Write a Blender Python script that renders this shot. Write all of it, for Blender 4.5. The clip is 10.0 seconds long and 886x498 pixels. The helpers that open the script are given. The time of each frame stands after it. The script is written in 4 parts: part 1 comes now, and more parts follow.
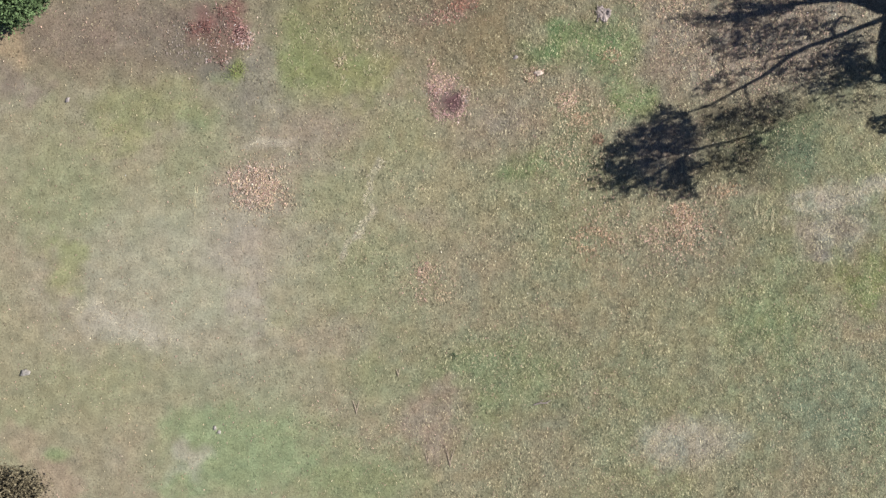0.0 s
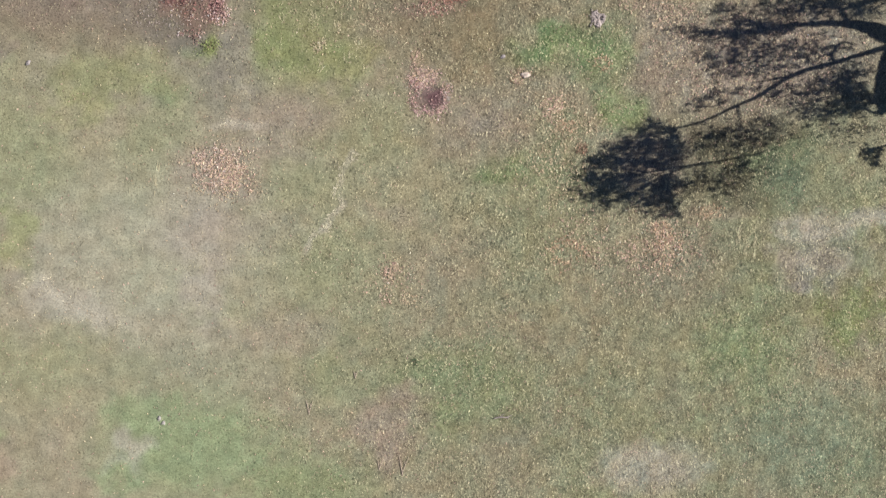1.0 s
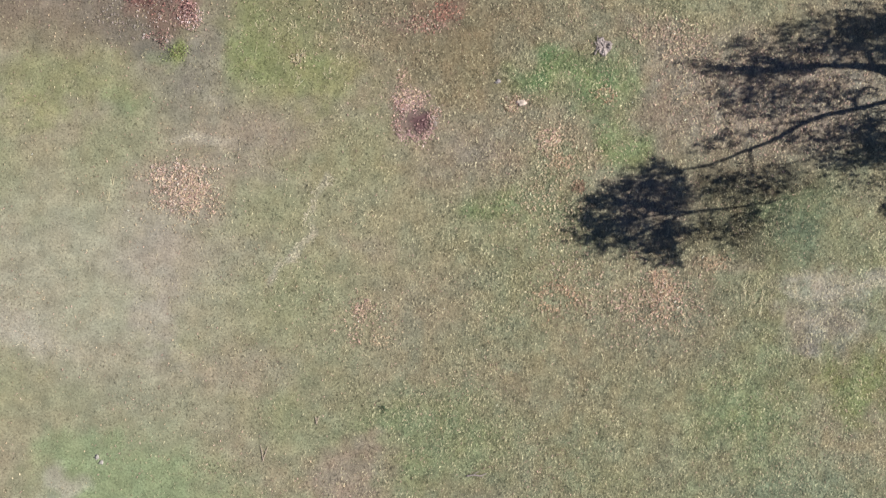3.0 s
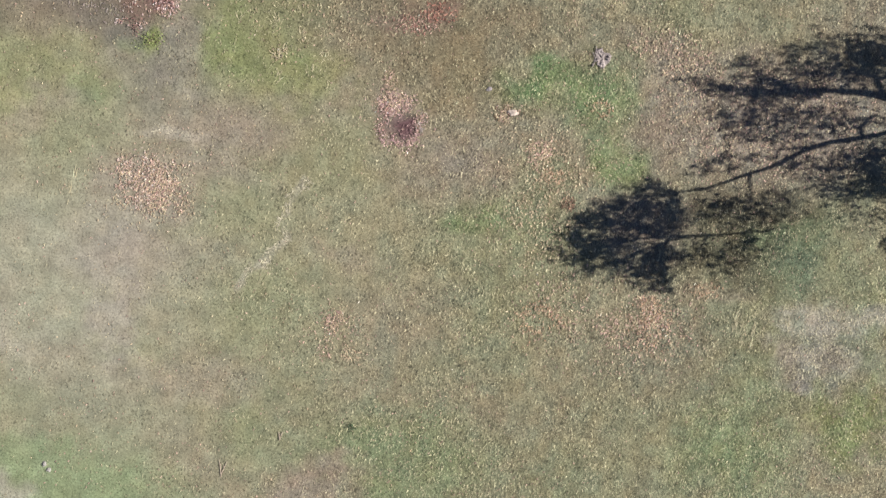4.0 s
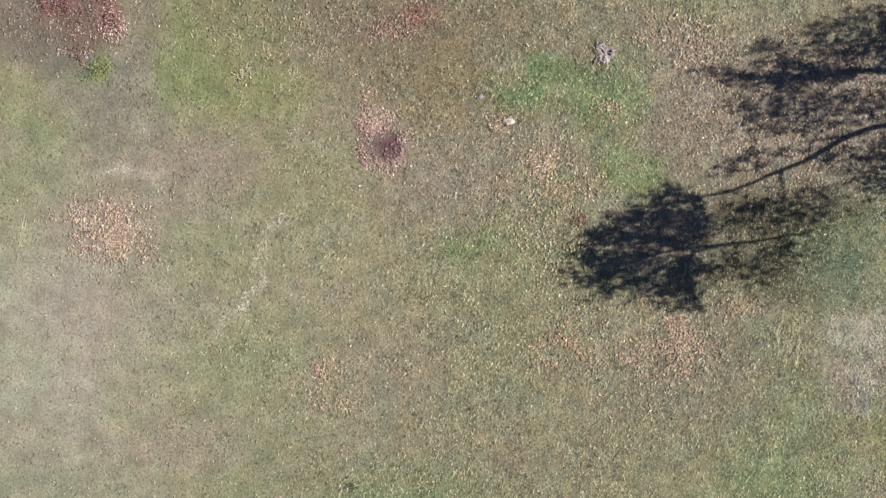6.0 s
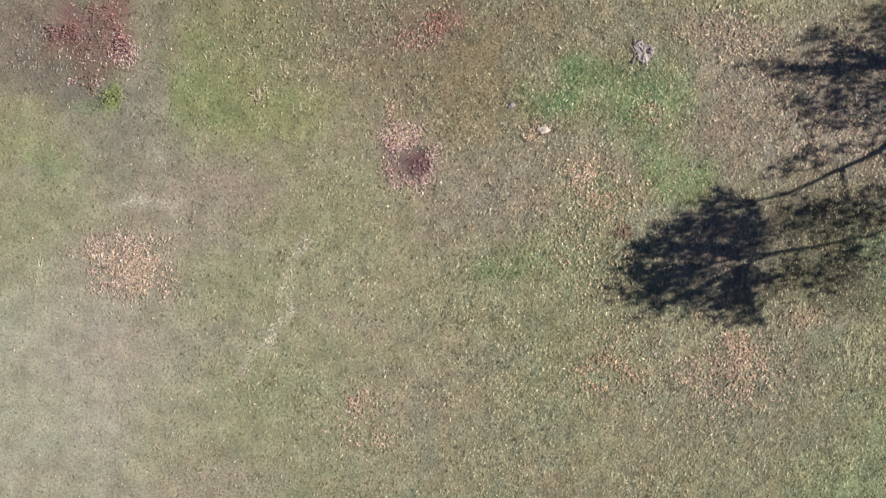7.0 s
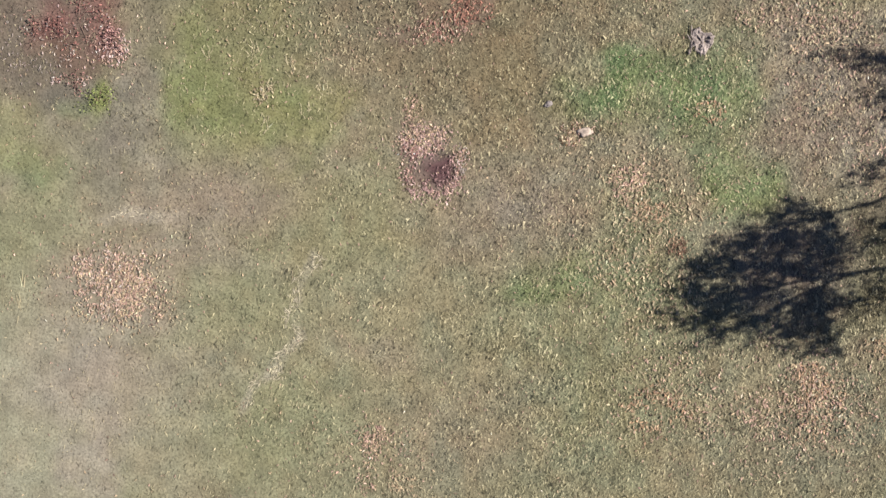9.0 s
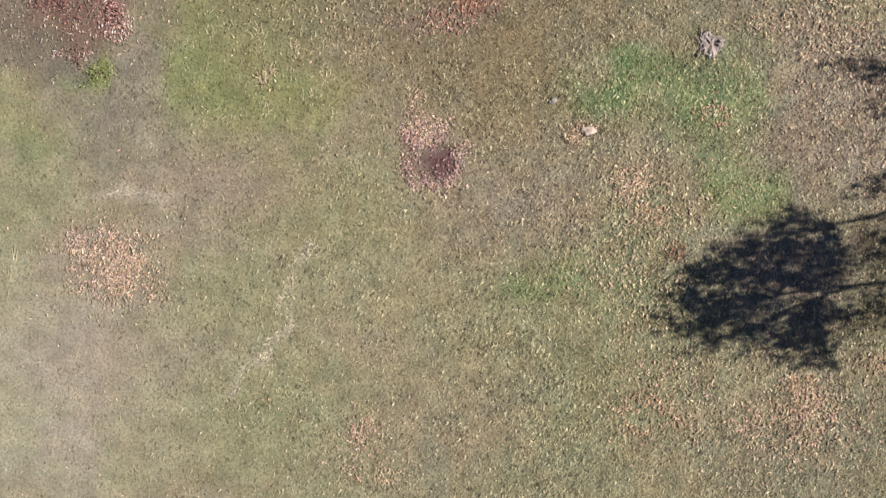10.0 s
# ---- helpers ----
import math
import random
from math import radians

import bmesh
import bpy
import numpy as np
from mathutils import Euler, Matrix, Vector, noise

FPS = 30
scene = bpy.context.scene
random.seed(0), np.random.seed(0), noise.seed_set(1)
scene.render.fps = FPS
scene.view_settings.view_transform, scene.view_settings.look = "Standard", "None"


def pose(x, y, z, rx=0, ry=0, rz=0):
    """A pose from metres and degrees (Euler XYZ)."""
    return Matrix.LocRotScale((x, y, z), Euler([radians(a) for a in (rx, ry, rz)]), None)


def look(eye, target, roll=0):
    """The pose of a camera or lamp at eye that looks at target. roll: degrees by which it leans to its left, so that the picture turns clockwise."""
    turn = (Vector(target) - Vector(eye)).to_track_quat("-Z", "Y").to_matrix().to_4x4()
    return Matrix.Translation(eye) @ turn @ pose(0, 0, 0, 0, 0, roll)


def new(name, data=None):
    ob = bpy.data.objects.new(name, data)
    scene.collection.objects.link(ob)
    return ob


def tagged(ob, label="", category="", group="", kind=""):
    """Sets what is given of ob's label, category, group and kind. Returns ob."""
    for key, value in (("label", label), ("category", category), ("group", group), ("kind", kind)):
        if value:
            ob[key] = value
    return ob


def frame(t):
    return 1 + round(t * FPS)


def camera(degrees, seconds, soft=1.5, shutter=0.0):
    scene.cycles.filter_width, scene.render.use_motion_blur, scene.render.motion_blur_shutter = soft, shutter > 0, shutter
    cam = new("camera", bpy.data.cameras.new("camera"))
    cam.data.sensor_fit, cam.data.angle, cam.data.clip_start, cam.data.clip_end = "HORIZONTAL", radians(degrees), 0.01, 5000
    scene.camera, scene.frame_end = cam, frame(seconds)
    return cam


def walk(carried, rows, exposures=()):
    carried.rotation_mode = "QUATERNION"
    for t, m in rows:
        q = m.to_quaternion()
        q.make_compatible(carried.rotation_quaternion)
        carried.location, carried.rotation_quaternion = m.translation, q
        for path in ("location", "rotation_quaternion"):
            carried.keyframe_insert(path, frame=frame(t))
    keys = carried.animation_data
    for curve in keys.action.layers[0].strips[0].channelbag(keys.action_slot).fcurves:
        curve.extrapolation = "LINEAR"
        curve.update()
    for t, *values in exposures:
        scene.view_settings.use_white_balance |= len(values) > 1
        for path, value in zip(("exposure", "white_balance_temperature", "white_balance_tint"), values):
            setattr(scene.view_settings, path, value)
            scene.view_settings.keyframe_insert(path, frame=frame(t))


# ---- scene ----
cam = camera(55.0, 10.0, soft=1.5)
PATH = [
    (0, -2.532, -5.414, 37.389, -3.763, -3.767, -0.893),
    (0.1, -2.447, -5.374, 37.240, -3.28, -3.75, -0.25),
    (0.2, -2.362, -5.333, 37.090, -2.55, -3.74, 0.38),
    (0.3, -2.277, -5.293, 36.941, -3.72, -3.73, 1.02),
    (0.4, -2.193, -5.252, 36.791, -4.65, -3.71, 1.65),
    (0.5, -2.109, -5.212, 36.641, -4.880, -3.690, 2.291),
    (0.6, -2.050, -5.186, 36.488, -3.85, -3.86, 2.60),
    (0.7, -1.992, -5.159, 36.336, -4.38, -4.02, 2.87),
    (0.8, -1.934, -5.133, 36.183, -4.60, -4.19, 3.12),
    (1, -1.817, -5.080, 35.878, -4.612, -4.522, 3.623),
    (1.5, -1.572, -4.931, 35.109, -4.346, -4.803, 4.316),
    (2, -1.359, -4.785, 34.336, -3.913, -5.007, 4.330),
    (2.5, -1.205, -4.652, 33.546, -3.759, -4.929, 5.311),
    (2.7, -1.141, -4.588, 33.223, -3.571, -4.546, 5.906),
    (3.8, -0.671, -4.057, 31.392, -3.974, -5.177, 9.398),
    (4, -0.596, -3.979, 31.056, -3.948, -5.158, 9.895),
    (4.5, -0.423, -3.804, 30.204, -3.784, -4.480, 10.660),
    (5, -0.230, -3.636, 29.341, -3.739, -4.414, 10.512),
    (5.2, -0.138, -3.585, 28.999, -3.708, -4.334, 9.556),
    (6.3, 0.461, -3.505, 27.146, -2.340, -3.930, 4.824),
    (6.5, 0.515, -3.459, 26.802, -2.235, -3.487, 4.190),
    (7, 0.602, -3.301, 25.934, -1.761, -1.581, 3.239),
    (7.5, 0.712, -3.110, 25.065, -1.978, -0.690, 2.400),
    (8, 0.840, -2.942, 24.184, -2.025, 0.143, 1.945),
    (8.5, 0.951, -2.817, 23.372, -1.894, 0.747, 2.050),
    (9, 1.037, -2.743, 22.815, -2.078, 1.183, 3.224),
    (9.5, 1.095, -2.721, 22.593, -2.151, 1.543, 5.087),
    (10, 1.162, -2.745, 22.595, -2.454, 1.391, 5.885),
]
walk(cam, [(t, pose(*row)) for t, *row in PATH],
     ((0.0, 1.30, 5990, 18.4), (6.0, 1.26, 5990, 18.2), (8.0, 1.21, 6050, 18.6), (10.0, 1.24, 6358, 21.6)))

# ---- light ----
SUN_EL, SUN_AZ = 35.0, 12.0            # elevation; angle of the sun's bearing from +x towards +y
COT = 1.0 / math.tan(radians(SUN_EL))
SUN_X, SUN_Y = COT * math.cos(radians(SUN_AZ)), COT * math.sin(radians(SUN_AZ))
world = bpy.data.worlds.new("sky")
scene.world = world
world.use_nodes = True
sky = world.node_tree.nodes.new("ShaderNodeTexSky")
sky.sky_type, sky.sun_disc = "NISHITA", False
sky.ozone_density, sky.dust_density = 3.0, 0.2
sky.sun_elevation, sky.sun_rotation = radians(SUN_EL), radians(90 - SUN_AZ)
back = world.node_tree.nodes["Background"]
back.inputs["Strength"].default_value = 0.030
world.node_tree.links.new(sky.outputs[0], back.inputs["Color"])
sun = new("sun", bpy.data.lights.new("sun", "SUN"))
sun.data.energy, sun.data.angle, sun.data.color = 5.0, radians(0.42), (1.0, 0.97, 0.78)
sun.matrix_world = look((SUN_X * 40, SUN_Y * 40, 40), (0, 0, 0))


# ---- materials ----
def material(name, colour=None, rough=0.85, grain=30.0, spread=0.35, bump=0.4, tone=False, translucent=0.0):
    """A rough natural surface: its colour (or the mesh's own tone) varied at two scales, with fine relief."""
    m = bpy.data.materials.new(name)
    m.use_nodes = True
    n, l = m.node_tree.nodes, m.node_tree.links
    bsdf = n["Principled BSDF"]
    bsdf.inputs["Roughness"].default_value = rough
    bsdf.inputs["Specular IOR Level"].default_value = 0.25
    where = n.new("ShaderNodeTexCoord")
    fine, broad = n.new("ShaderNodeTexNoise"), n.new("ShaderNodeTexNoise")
    fine.inputs["Scale"].default_value, broad.inputs["Scale"].default_value = grain, grain / 9
    fine.inputs["Detail"].default_value, broad.inputs["Detail"].default_value = 6, 4
    for t in (fine, broad):
        l.new(where.outputs["Object"], t.inputs["Vector"])
    both = n.new("ShaderNodeMath")
    both.operation = "MULTIPLY"
    l.new(fine.outputs["Fac"], both.inputs[0])
    l.new(broad.outputs["Fac"], both.inputs[1])
    amount = n.new("ShaderNodeMapRange")
    amount.inputs["From Min"].default_value, amount.inputs["From Max"].default_value = 0.1, 0.42
    amount.inputs["To Min"].default_value, amount.inputs["To Max"].default_value = 1 - spread, 1 + spread
    l.new(both.outputs[0], amount.inputs["Value"])
    scaled = n.new("ShaderNodeVectorMath")
    scaled.operation = "SCALE"
    if tone:
        a = n.new("ShaderNodeAttribute")
        a.attribute_name = "tone"
        l.new(a.outputs["Color"], scaled.inputs[0])
    else:
        scaled.inputs[0].default_value = colour
    l.new(amount.outputs[0], scaled.inputs["Scale"])
    l.new(scaled.outputs[0], bsdf.inputs["Base Color"])
    if bump:
        b = n.new("ShaderNodeBump")
        b.inputs["Strength"].default_value, b.inputs["Distance"].default_value = bump, 0.02
        l.new(fine.outputs["Fac"], b.inputs["Height"])
        l.new(b.outputs[0], bsdf.inputs["Normal"])
    if translucent:
        mix, tr = n.new("ShaderNodeMixShader"), n.new("ShaderNodeBsdfTranslucent")
        mix.inputs[0].default_value = translucent
        l.new(scaled.outputs[0], tr.inputs["Color"])
        l.new(bsdf.outputs[0], mix.inputs[1])
        l.new(tr.outputs[0], mix.inputs[2])
        l.new(mix.outputs[0], n["Material Output"].inputs["Surface"])
    return m


SOIL = material("meadow_soil", tone=True, grain=14, spread=0.35, bump=0.7)
BLADE = material("grass_blade", tone=True, grain=9, spread=0.15, bump=0, rough=0.7, translucent=0.2)
LITTER = material("dry_leaf", tone=True, grain=40, spread=0.2, bump=0, rough=0.75, translucent=0.15)
BARK = material("dark_bark", (0.10, 0.08, 0.065), grain=18, spread=0.5, bump=1.0)
DEAD_WOOD = material("weathered_wood", (0.235, 0.195, 0.185), grain=22, spread=0.5, bump=1.0)
PALE_STONE = material("pale_stone", (0.34, 0.275, 0.235), grain=25, spread=0.25, bump=0.6)
GREY_STONE = material("grey_stone", (0.225, 0.205, 0.19), grain=25, spread=0.35, bump=0.6)
RED_STEM = material("shrub_stem", (0.15, 0.095, 0.08), grain=30, spread=0.3, bump=0.2)
DARK_STONE = material("dark_stone", (0.19, 0.165, 0.165), grain=25, spread=0.35, bump=0.6)
STALK = material("dry_stalk", (0.30, 0.235, 0.185), grain=30, spread=0.4, bump=0.2)


# ---- the meadow's colours ----
rng = np.random.default_rng(11)
LATTICE = rng.random((8, 256, 256))


def vnoise(x, y, size, layer=0):
    """Smooth noise from 0 to 1 with features about size metres across."""
    u, v = np.asarray(x) / size + 37.3 * layer + 500, np.asarray(y) / size - 17.9 * layer + 500
    i, j = np.floor(u).astype(int), np.floor(v).astype(int)
    a, b = u - i, v - j
    a, b = a * a * (3 - 2 * a), b * b * (3 - 2 * b)
    t = LATTICE[layer % 8]
    i0, i1, j0, j1 = i % 256, (i + 1) % 256, j % 256, (j + 1) % 256
    return (t[i0, j0] * (1 - a) + t[i1, j0] * a) * (1 - b) + (t[i0, j1] * (1 - a) + t[i1, j1] * a) * b


DRY = (0.237, 0.211, 0.135)
GREEN = (0.158, 0.205, 0.092)
VIVID = (0.132, 0.190, 0.080)
YELLOW = (0.205, 0.215, 0.085)
BROWN = (0.196, 0.156, 0.096)
PINKISH = (0.236, 0.192, 0.150)
PALE = (0.318, 0.290, 0.236)
BLUISH = (0.150, 0.190, 0.125)
SAND = (0.275, 0.208, 0.132)
EARTH = (0.110, 0.056, 0.060)
# dark rank grass with the tree's thin leaf shade mixed into the colour
SHADED_THICKET = (0.112, 0.098, 0.058)
RUST = (0.165, 0.098, 0.085)
OLIVE = (0.206, 0.214, 0.122)
PATCHES = []


def patch(x, y, rx, ry, colour, strength=0.8, turn=4.0):
    PATCHES.append((x, y, rx, ry, colour, strength, radians(turn)))


patch(6.3, 1.0, 2.3, 1.0, GREEN, 0.55)
patch(4.1, 0.6, 0.9, 0.45, VIVID, 0.7)
patch(5.0, 1.2, 0.7, 0.5, VIVID, 0.85)
patch(6.2, 1.4, 1.2, 0.5, VIVID, 0.6)
patch(7.2, 0.95, 1.0, 0.5, VIVID, 0.6)
patch(7.7, 1.9, 1.2, 0.8, (0.165, 0.195, 0.100), 0.5)
patch(8.8, 0.95, 0.8, 0.4, VIVID, 0.55)
patch(8.6, -1.6, 1.0, 0.7, (0.165, 0.208, 0.090), 0.7)
patch(7.9, 0.0, 1.2, 0.9, GREEN, 0.5)
patch(-1.6, -6.4, 4.0, 3.0, (0.262, 0.232, 0.150), 0.6)
patch(-2.2, -2.9, 2.2, 1.3, (0.218, 0.214, 0.112), 0.5)
patch(-0.6, -10.2, 4.2, 2.2, (0.246, 0.215, 0.146), 0.5)
patch(3.6, -4.4, 0.8, 0.4, GREEN, 0.75)
patch(5.3, -4.2, 1.2, 0.9, GREEN, 0.4)
patch(5.5, -2.0, 1.0, 0.6, GREEN, 0.3)
patch(-5.5, 0.7, 1.9, 2.3, (0.186, 0.196, 0.072), 0.8)
patch(-6.3, 0.5, 0.9, 1.4, (0.160, 0.198, 0.068), 0.7)
patch(-4.8, 3.6, 2.4, 2.2, (0.205, 0.190, 0.095), 0.5)
patch(-3.7, 0.2, 0.45, 0.35, (0.150, 0.200, 0.085), 0.6)
patch(-3.1, -0.2, 1.2, 1.0, YELLOW, 0.6)
patch(-10.9, -2.0, 0.9, 0.6, GREEN, 0.7)
patch(0.0, 2.2, 2.6, 1.1, BROWN, 0.8)
patch(2.5, 2.6, 3.0, 0.8, BROWN, 0.6)
patch(-1.5, 4.6, 5.0, 1.8, BROWN, 0.7)
patch(1.4, 0.2, 2.2, 1.8, BROWN, 0.7)
patch(-0.5, 1.0, 2.6, 1.3, BROWN, 0.4)
patch(2.2, -2.4, 2.4, 1.4, (0.248, 0.198, 0.150), 0.6)
patch(2.8, -2.3, 0.9, 0.5, PINKISH, 0.7)
patch(9.6, 2.9, 1.6, 0.9, PINKISH, 0.8)
patch(10.3, 0.8, 1.3, 1.9, PINKISH, 0.7)
patch(14.5, 1.2, 3.2, 2.2, (0.246, 0.196, 0.162), 0.85)
patch(18.0, 1.8, 2.5, 2.4, (0.240, 0.198, 0.165), 0.6)
patch(-6.1, -2.8, 2.3, 1.0, PINKISH, 0.7)
patch(-7.3, -7.5, 3.1, 1.1, PINKISH, 0.5)
patch(-8.15, -5.2, 1.4, 1.1, PINKISH, 0.6)
patch(-8.8, -16.9, 3.6, 2.0, (0.182, 0.224, 0.118), 0.85)
patch(-9.5, -12.3, 3.2, 1.5, (0.262, 0.226, 0.178), 0.5, -20)
patch(2.0, -13.8, 3.9, 1.9, GREEN, 0.6)
patch(18.2, -15.6, 3.4, 2.4, BLUISH, 0.6)
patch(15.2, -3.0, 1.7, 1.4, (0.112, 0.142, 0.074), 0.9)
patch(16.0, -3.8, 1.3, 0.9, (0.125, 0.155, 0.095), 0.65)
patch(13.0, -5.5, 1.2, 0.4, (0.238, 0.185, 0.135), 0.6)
# down to (14.6, -2.0): thin leaf shade painted over dark, coarse grass
patch(14.0, -1.6, 1.8, 0.8, SHADED_THICKET, 0.6)
patch(13.0, -2.5, 1.4, 0.9, SHADED_THICKET, 0.9)
patch(13.5, -4.1, 1.7, 0.9, SHADED_THICKET, 0.85)
patch(11.9, -4.5, 1.0, 0.6, SHADED_THICKET, 0.75)
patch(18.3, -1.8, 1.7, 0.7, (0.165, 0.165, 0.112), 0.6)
patch(14.6, -2.0, 1.6, 0.8, SHADED_THICKET, 0.8)
# pinkish grey sward under the clump; its colour also paints the shadow purplish
patch(9.4, -3.6, 2.0, 1.3, (0.225, 0.180, 0.152), 0.75)
patch(19.7, -9.7, 1.5, 1.3, (0.178, 0.205, 0.078), 0.8)
patch(-0.8, -15.6, 1.7, 1.5, (0.252, 0.195, 0.152), 0.8)
patch(-4.6, -5.2, 1.8, 1.2, OLIVE, 0.5)
patch(-3.9, -8.6, 2.8, 1.5, OLIVE, 0.55)
patch(-10.8, -3.7, 1.3, 1.5, OLIVE, 0.5)
patch(-6.2, -6.4, 1.3, 0.8, OLIVE, 0.4)
patch(-11.2, -9.6, 0.9, 1.3, (0.205, 0.222, 0.130), 0.5)
patch(-5.7, -4.2, 1.3, 0.5, (0.225, 0.186, 0.150), 0.5)
patch(-9.1, -8.4, 1.1, 1.4, (0.240, 0.198, 0.165), 0.5)
patch(-8.6, -10.4, 1.0, 1.0, (0.240, 0.198, 0.165), 0.5)
patch(-0.8, -6.5, 1.1, 0.5, PINKISH, 0.4)
patch(6.0, -4.4, 2.0, 1.6, OLIVE, 0.5)
patch(8.5, -1.2, 0.9, 0.6, (0.175, 0.215, 0.095), 0.5)
patch(17.7, -5.8, 2.1, 0.6, PALE, 0.65)
patch(18.2, -6.9, 1.7, 1.0, (0.295, 0.258, 0.220), 0.45)
patch(20.0, -5.3, 1.2, 0.35, PALE, 0.8)
patch(17.2, -7.4, 1.5, 1.1, (0.285, 0.248, 0.212), 0.6)
patch(17.2, -8.5, 0.5, 0.3, (0.24, 0.215, 0.185), 0.8)
patch(-13.9, -11.0, 1.9, 0.8, PALE, 0.55, -18)
# broad pale sward that also carries a painted wash of lens haze
patch(-11.4, -8.6, 5.2, 3.2, PALE, 0.42)
patch(-9.5, -13.8, 3.4, 1.5, (0.190, 0.206, 0.130), 0.4)
patch(-10.9, -15.6, 1.6, 0.9, (0.180, 0.224, 0.116), 0.6)
patch(-11.6, -17.9, 1.0, 0.8, (0.180, 0.224, 0.116), 0.6)
patch(-5.5, -11.8, 2.2, 0.8, (0.248, 0.205, 0.160), 0.5)
patch(1.8, -8.1, 2.0, 1.3, (0.250, 0.205, 0.148), 0.4)
patch(2.0, 1.5, 1.0, 1.3, (0.208, 0.162, 0.084), 0.45)
patch(11.0, -17.0, 2.4, 1.1, PALE, 0.85)
patch(-11.4, -17.1, 0.9, 0.7, PALE, 0.7)
patch(-7.4, -3.2, 1.1, 0.22, PALE, 0.5)
patch(-16.4, -8.6, 0.8, 1.5, YELLOW, 0.6)
patch(-13.3, -1.9, 1.7, 1.2, YELLOW, 0.7)
patch(-16.5, -5.3, 2.3, 2.0, GREEN, 0.4)
patch(-8.4, -1.2, 0.55, 1.4, (0.160, 0.146, 0.108), 0.8)
patch(-13.8, 0.35, 0.8, 0.5, (0.160, 0.195, 0.078), 0.7)
patch(-11.4, -1.2, 1.4, 0.8, YELLOW, 0.5)
patch(-17.2, -17.6, 1.3, 1.1, (0.265, 0.205, 0.148), 0.8, -45)
patch(-18.6, -16.0, 0.8, 0.7, (0.265, 0.205, 0.148), 0.6)
patch(-17.2, -16.5, 0.5, 0.35, GREEN, 0.7)
patch(-13.8, 1.4, 5.4, 2.0, BROWN, 0.85)
patch(-11.5, -0.8, 5.5, 1.8, (0.176, 0.164, 0.122), 0.3)
patch(-18.2, -0.7, 1.2, 0.9, (0.198, 0.160, 0.132), 0.75)
patch(-17.2, 1.7, 2.0, 1.4, BROWN, 0.8)
patch(-3.0, 2.6, 8.0, 1.8, BROWN, 0.25)
patch(-9.0, 2.6, 11.0, 2.4, (0.160, 0.138, 0.096), 0.6)
patch(-3.9, -18.4, 2.6, 1.6, GREEN, 0.5)
patch(11.5, -7.8, 2.6, 1.9, (0.185, 0.166, 0.116), 0.7)
patch(-0.25, -1.5, 0.45, 0.5, (0.19, 0.105, 0.10), 0.7)
patch(-0.1, -1.1, 1.0, 0.9, PINKISH, 0.6)
patch(0.3, -1.52, 0.46, 0.43, EARTH, 1.0)
patch(-9.45, 1.9, 0.65, 1.0, (0.180, 0.070, 0.066), 0.95)
patch(-8.75, 1.4, 0.5, 0.5, (0.180, 0.080, 0.074), 0.85)
patch(-10.4, 1.9, 0.9, 0.8, (0.155, 0.098, 0.080), 0.8)
patch(-10.7, 1.85, 0.35, 0.3, (0.175, 0.085, 0.075), 0.7)
patch(-11.2, 1.8, 0.8, 0.7, RUST, 0.5)
patch(-14.7, 1.35, 0.6, 0.4, RUST, 0.6)
patch(-13.5, 1.7, 4.0, 1.2, (0.172, 0.132, 0.104), 0.5)
patch(-10.6, 0.8, 1.5, 1.2, (0.140, 0.118, 0.088), 0.7)
patch(-9.65, 1.0, 0.75, 0.5, (0.138, 0.102, 0.074), 0.95)
patch(-9.2, 0.75, 0.5, 0.3, (0.135, 0.100, 0.072), 0.9)
patch(-8.85, -0.25, 0.38, 0.42, (0.165, 0.185, 0.070), 0.9)
patch(-9.45, -0.35, 0.35, 0.25, GREEN, 0.5)
patch(-9.9, -0.1, 0.6, 0.4, (0.150, 0.142, 0.120), 0.5)
patch(0.9, 2.75, 0.9, 0.45, RUST, 0.55)
patch(-0.2, 2.15, 0.9, 0.3, RUST, 0.35)
patch(-5.0, 1.9, 1.9, 1.7, (0.188, 0.194, 0.084), 0.4)
patch(-6.3, 1.0, 0.7, 0.9, (0.158, 0.192, 0.080), 0.4)
patch(-7.5, -0.2, 0.75, 1.6, (0.196, 0.172, 0.140), 0.65)
patch(13.2, 0.7, 3.6, 2.4, (0.246, 0.194, 0.158), 0.45)
patch(-14.5, 1.6, 4.5, 1.4, (0.168, 0.131, 0.103), 0.6)
patch(-18.2, 0.8, 0.45, 1.0, SAND, 0.9)
patch(-11.0, 1.3, 1.5, 1.2, (0.138, 0.116, 0.090), 0.55)
patch(-10.25, 1.75, 0.5, 0.7, (0.165, 0.078, 0.070), 0.75)
patch(-9.75, 1.15, 0.5, 0.5, (0.135, 0.088, 0.066), 0.8)
STREAKS = (
    (0.17, 0.5, ((-2.8, -3.9), (-3.25, -4.85), (-3.22, -5.8), (-3.0, -6.2), (-3.65, -6.72), (-3.83, -7.2), (-4.3, -7.66), (-4.53, -8.15))),
    (0.16, 0.6, ((15.8, -6.37), (16.57, -6.49), (17.57, -6.32), (18.55, -5.94), (19.52, -5.43), (20.72, -5.12))),
    (0.12, 0.7, ((15.94, -5.75), (16.73, -5.62), (17.78, -5.87))),
    (0.42, 0.35, ((-16.02, -9.93), (-14.69, -10.53), (-13.79, -11.16), (-12.89, -11.45), (-11.55, -11.71))),
    (0.2, 0.3, ((-8.6, -3.3), (-7.85, -3.05), (-7.2, -3.12), (-6.85, -3.5))),
)


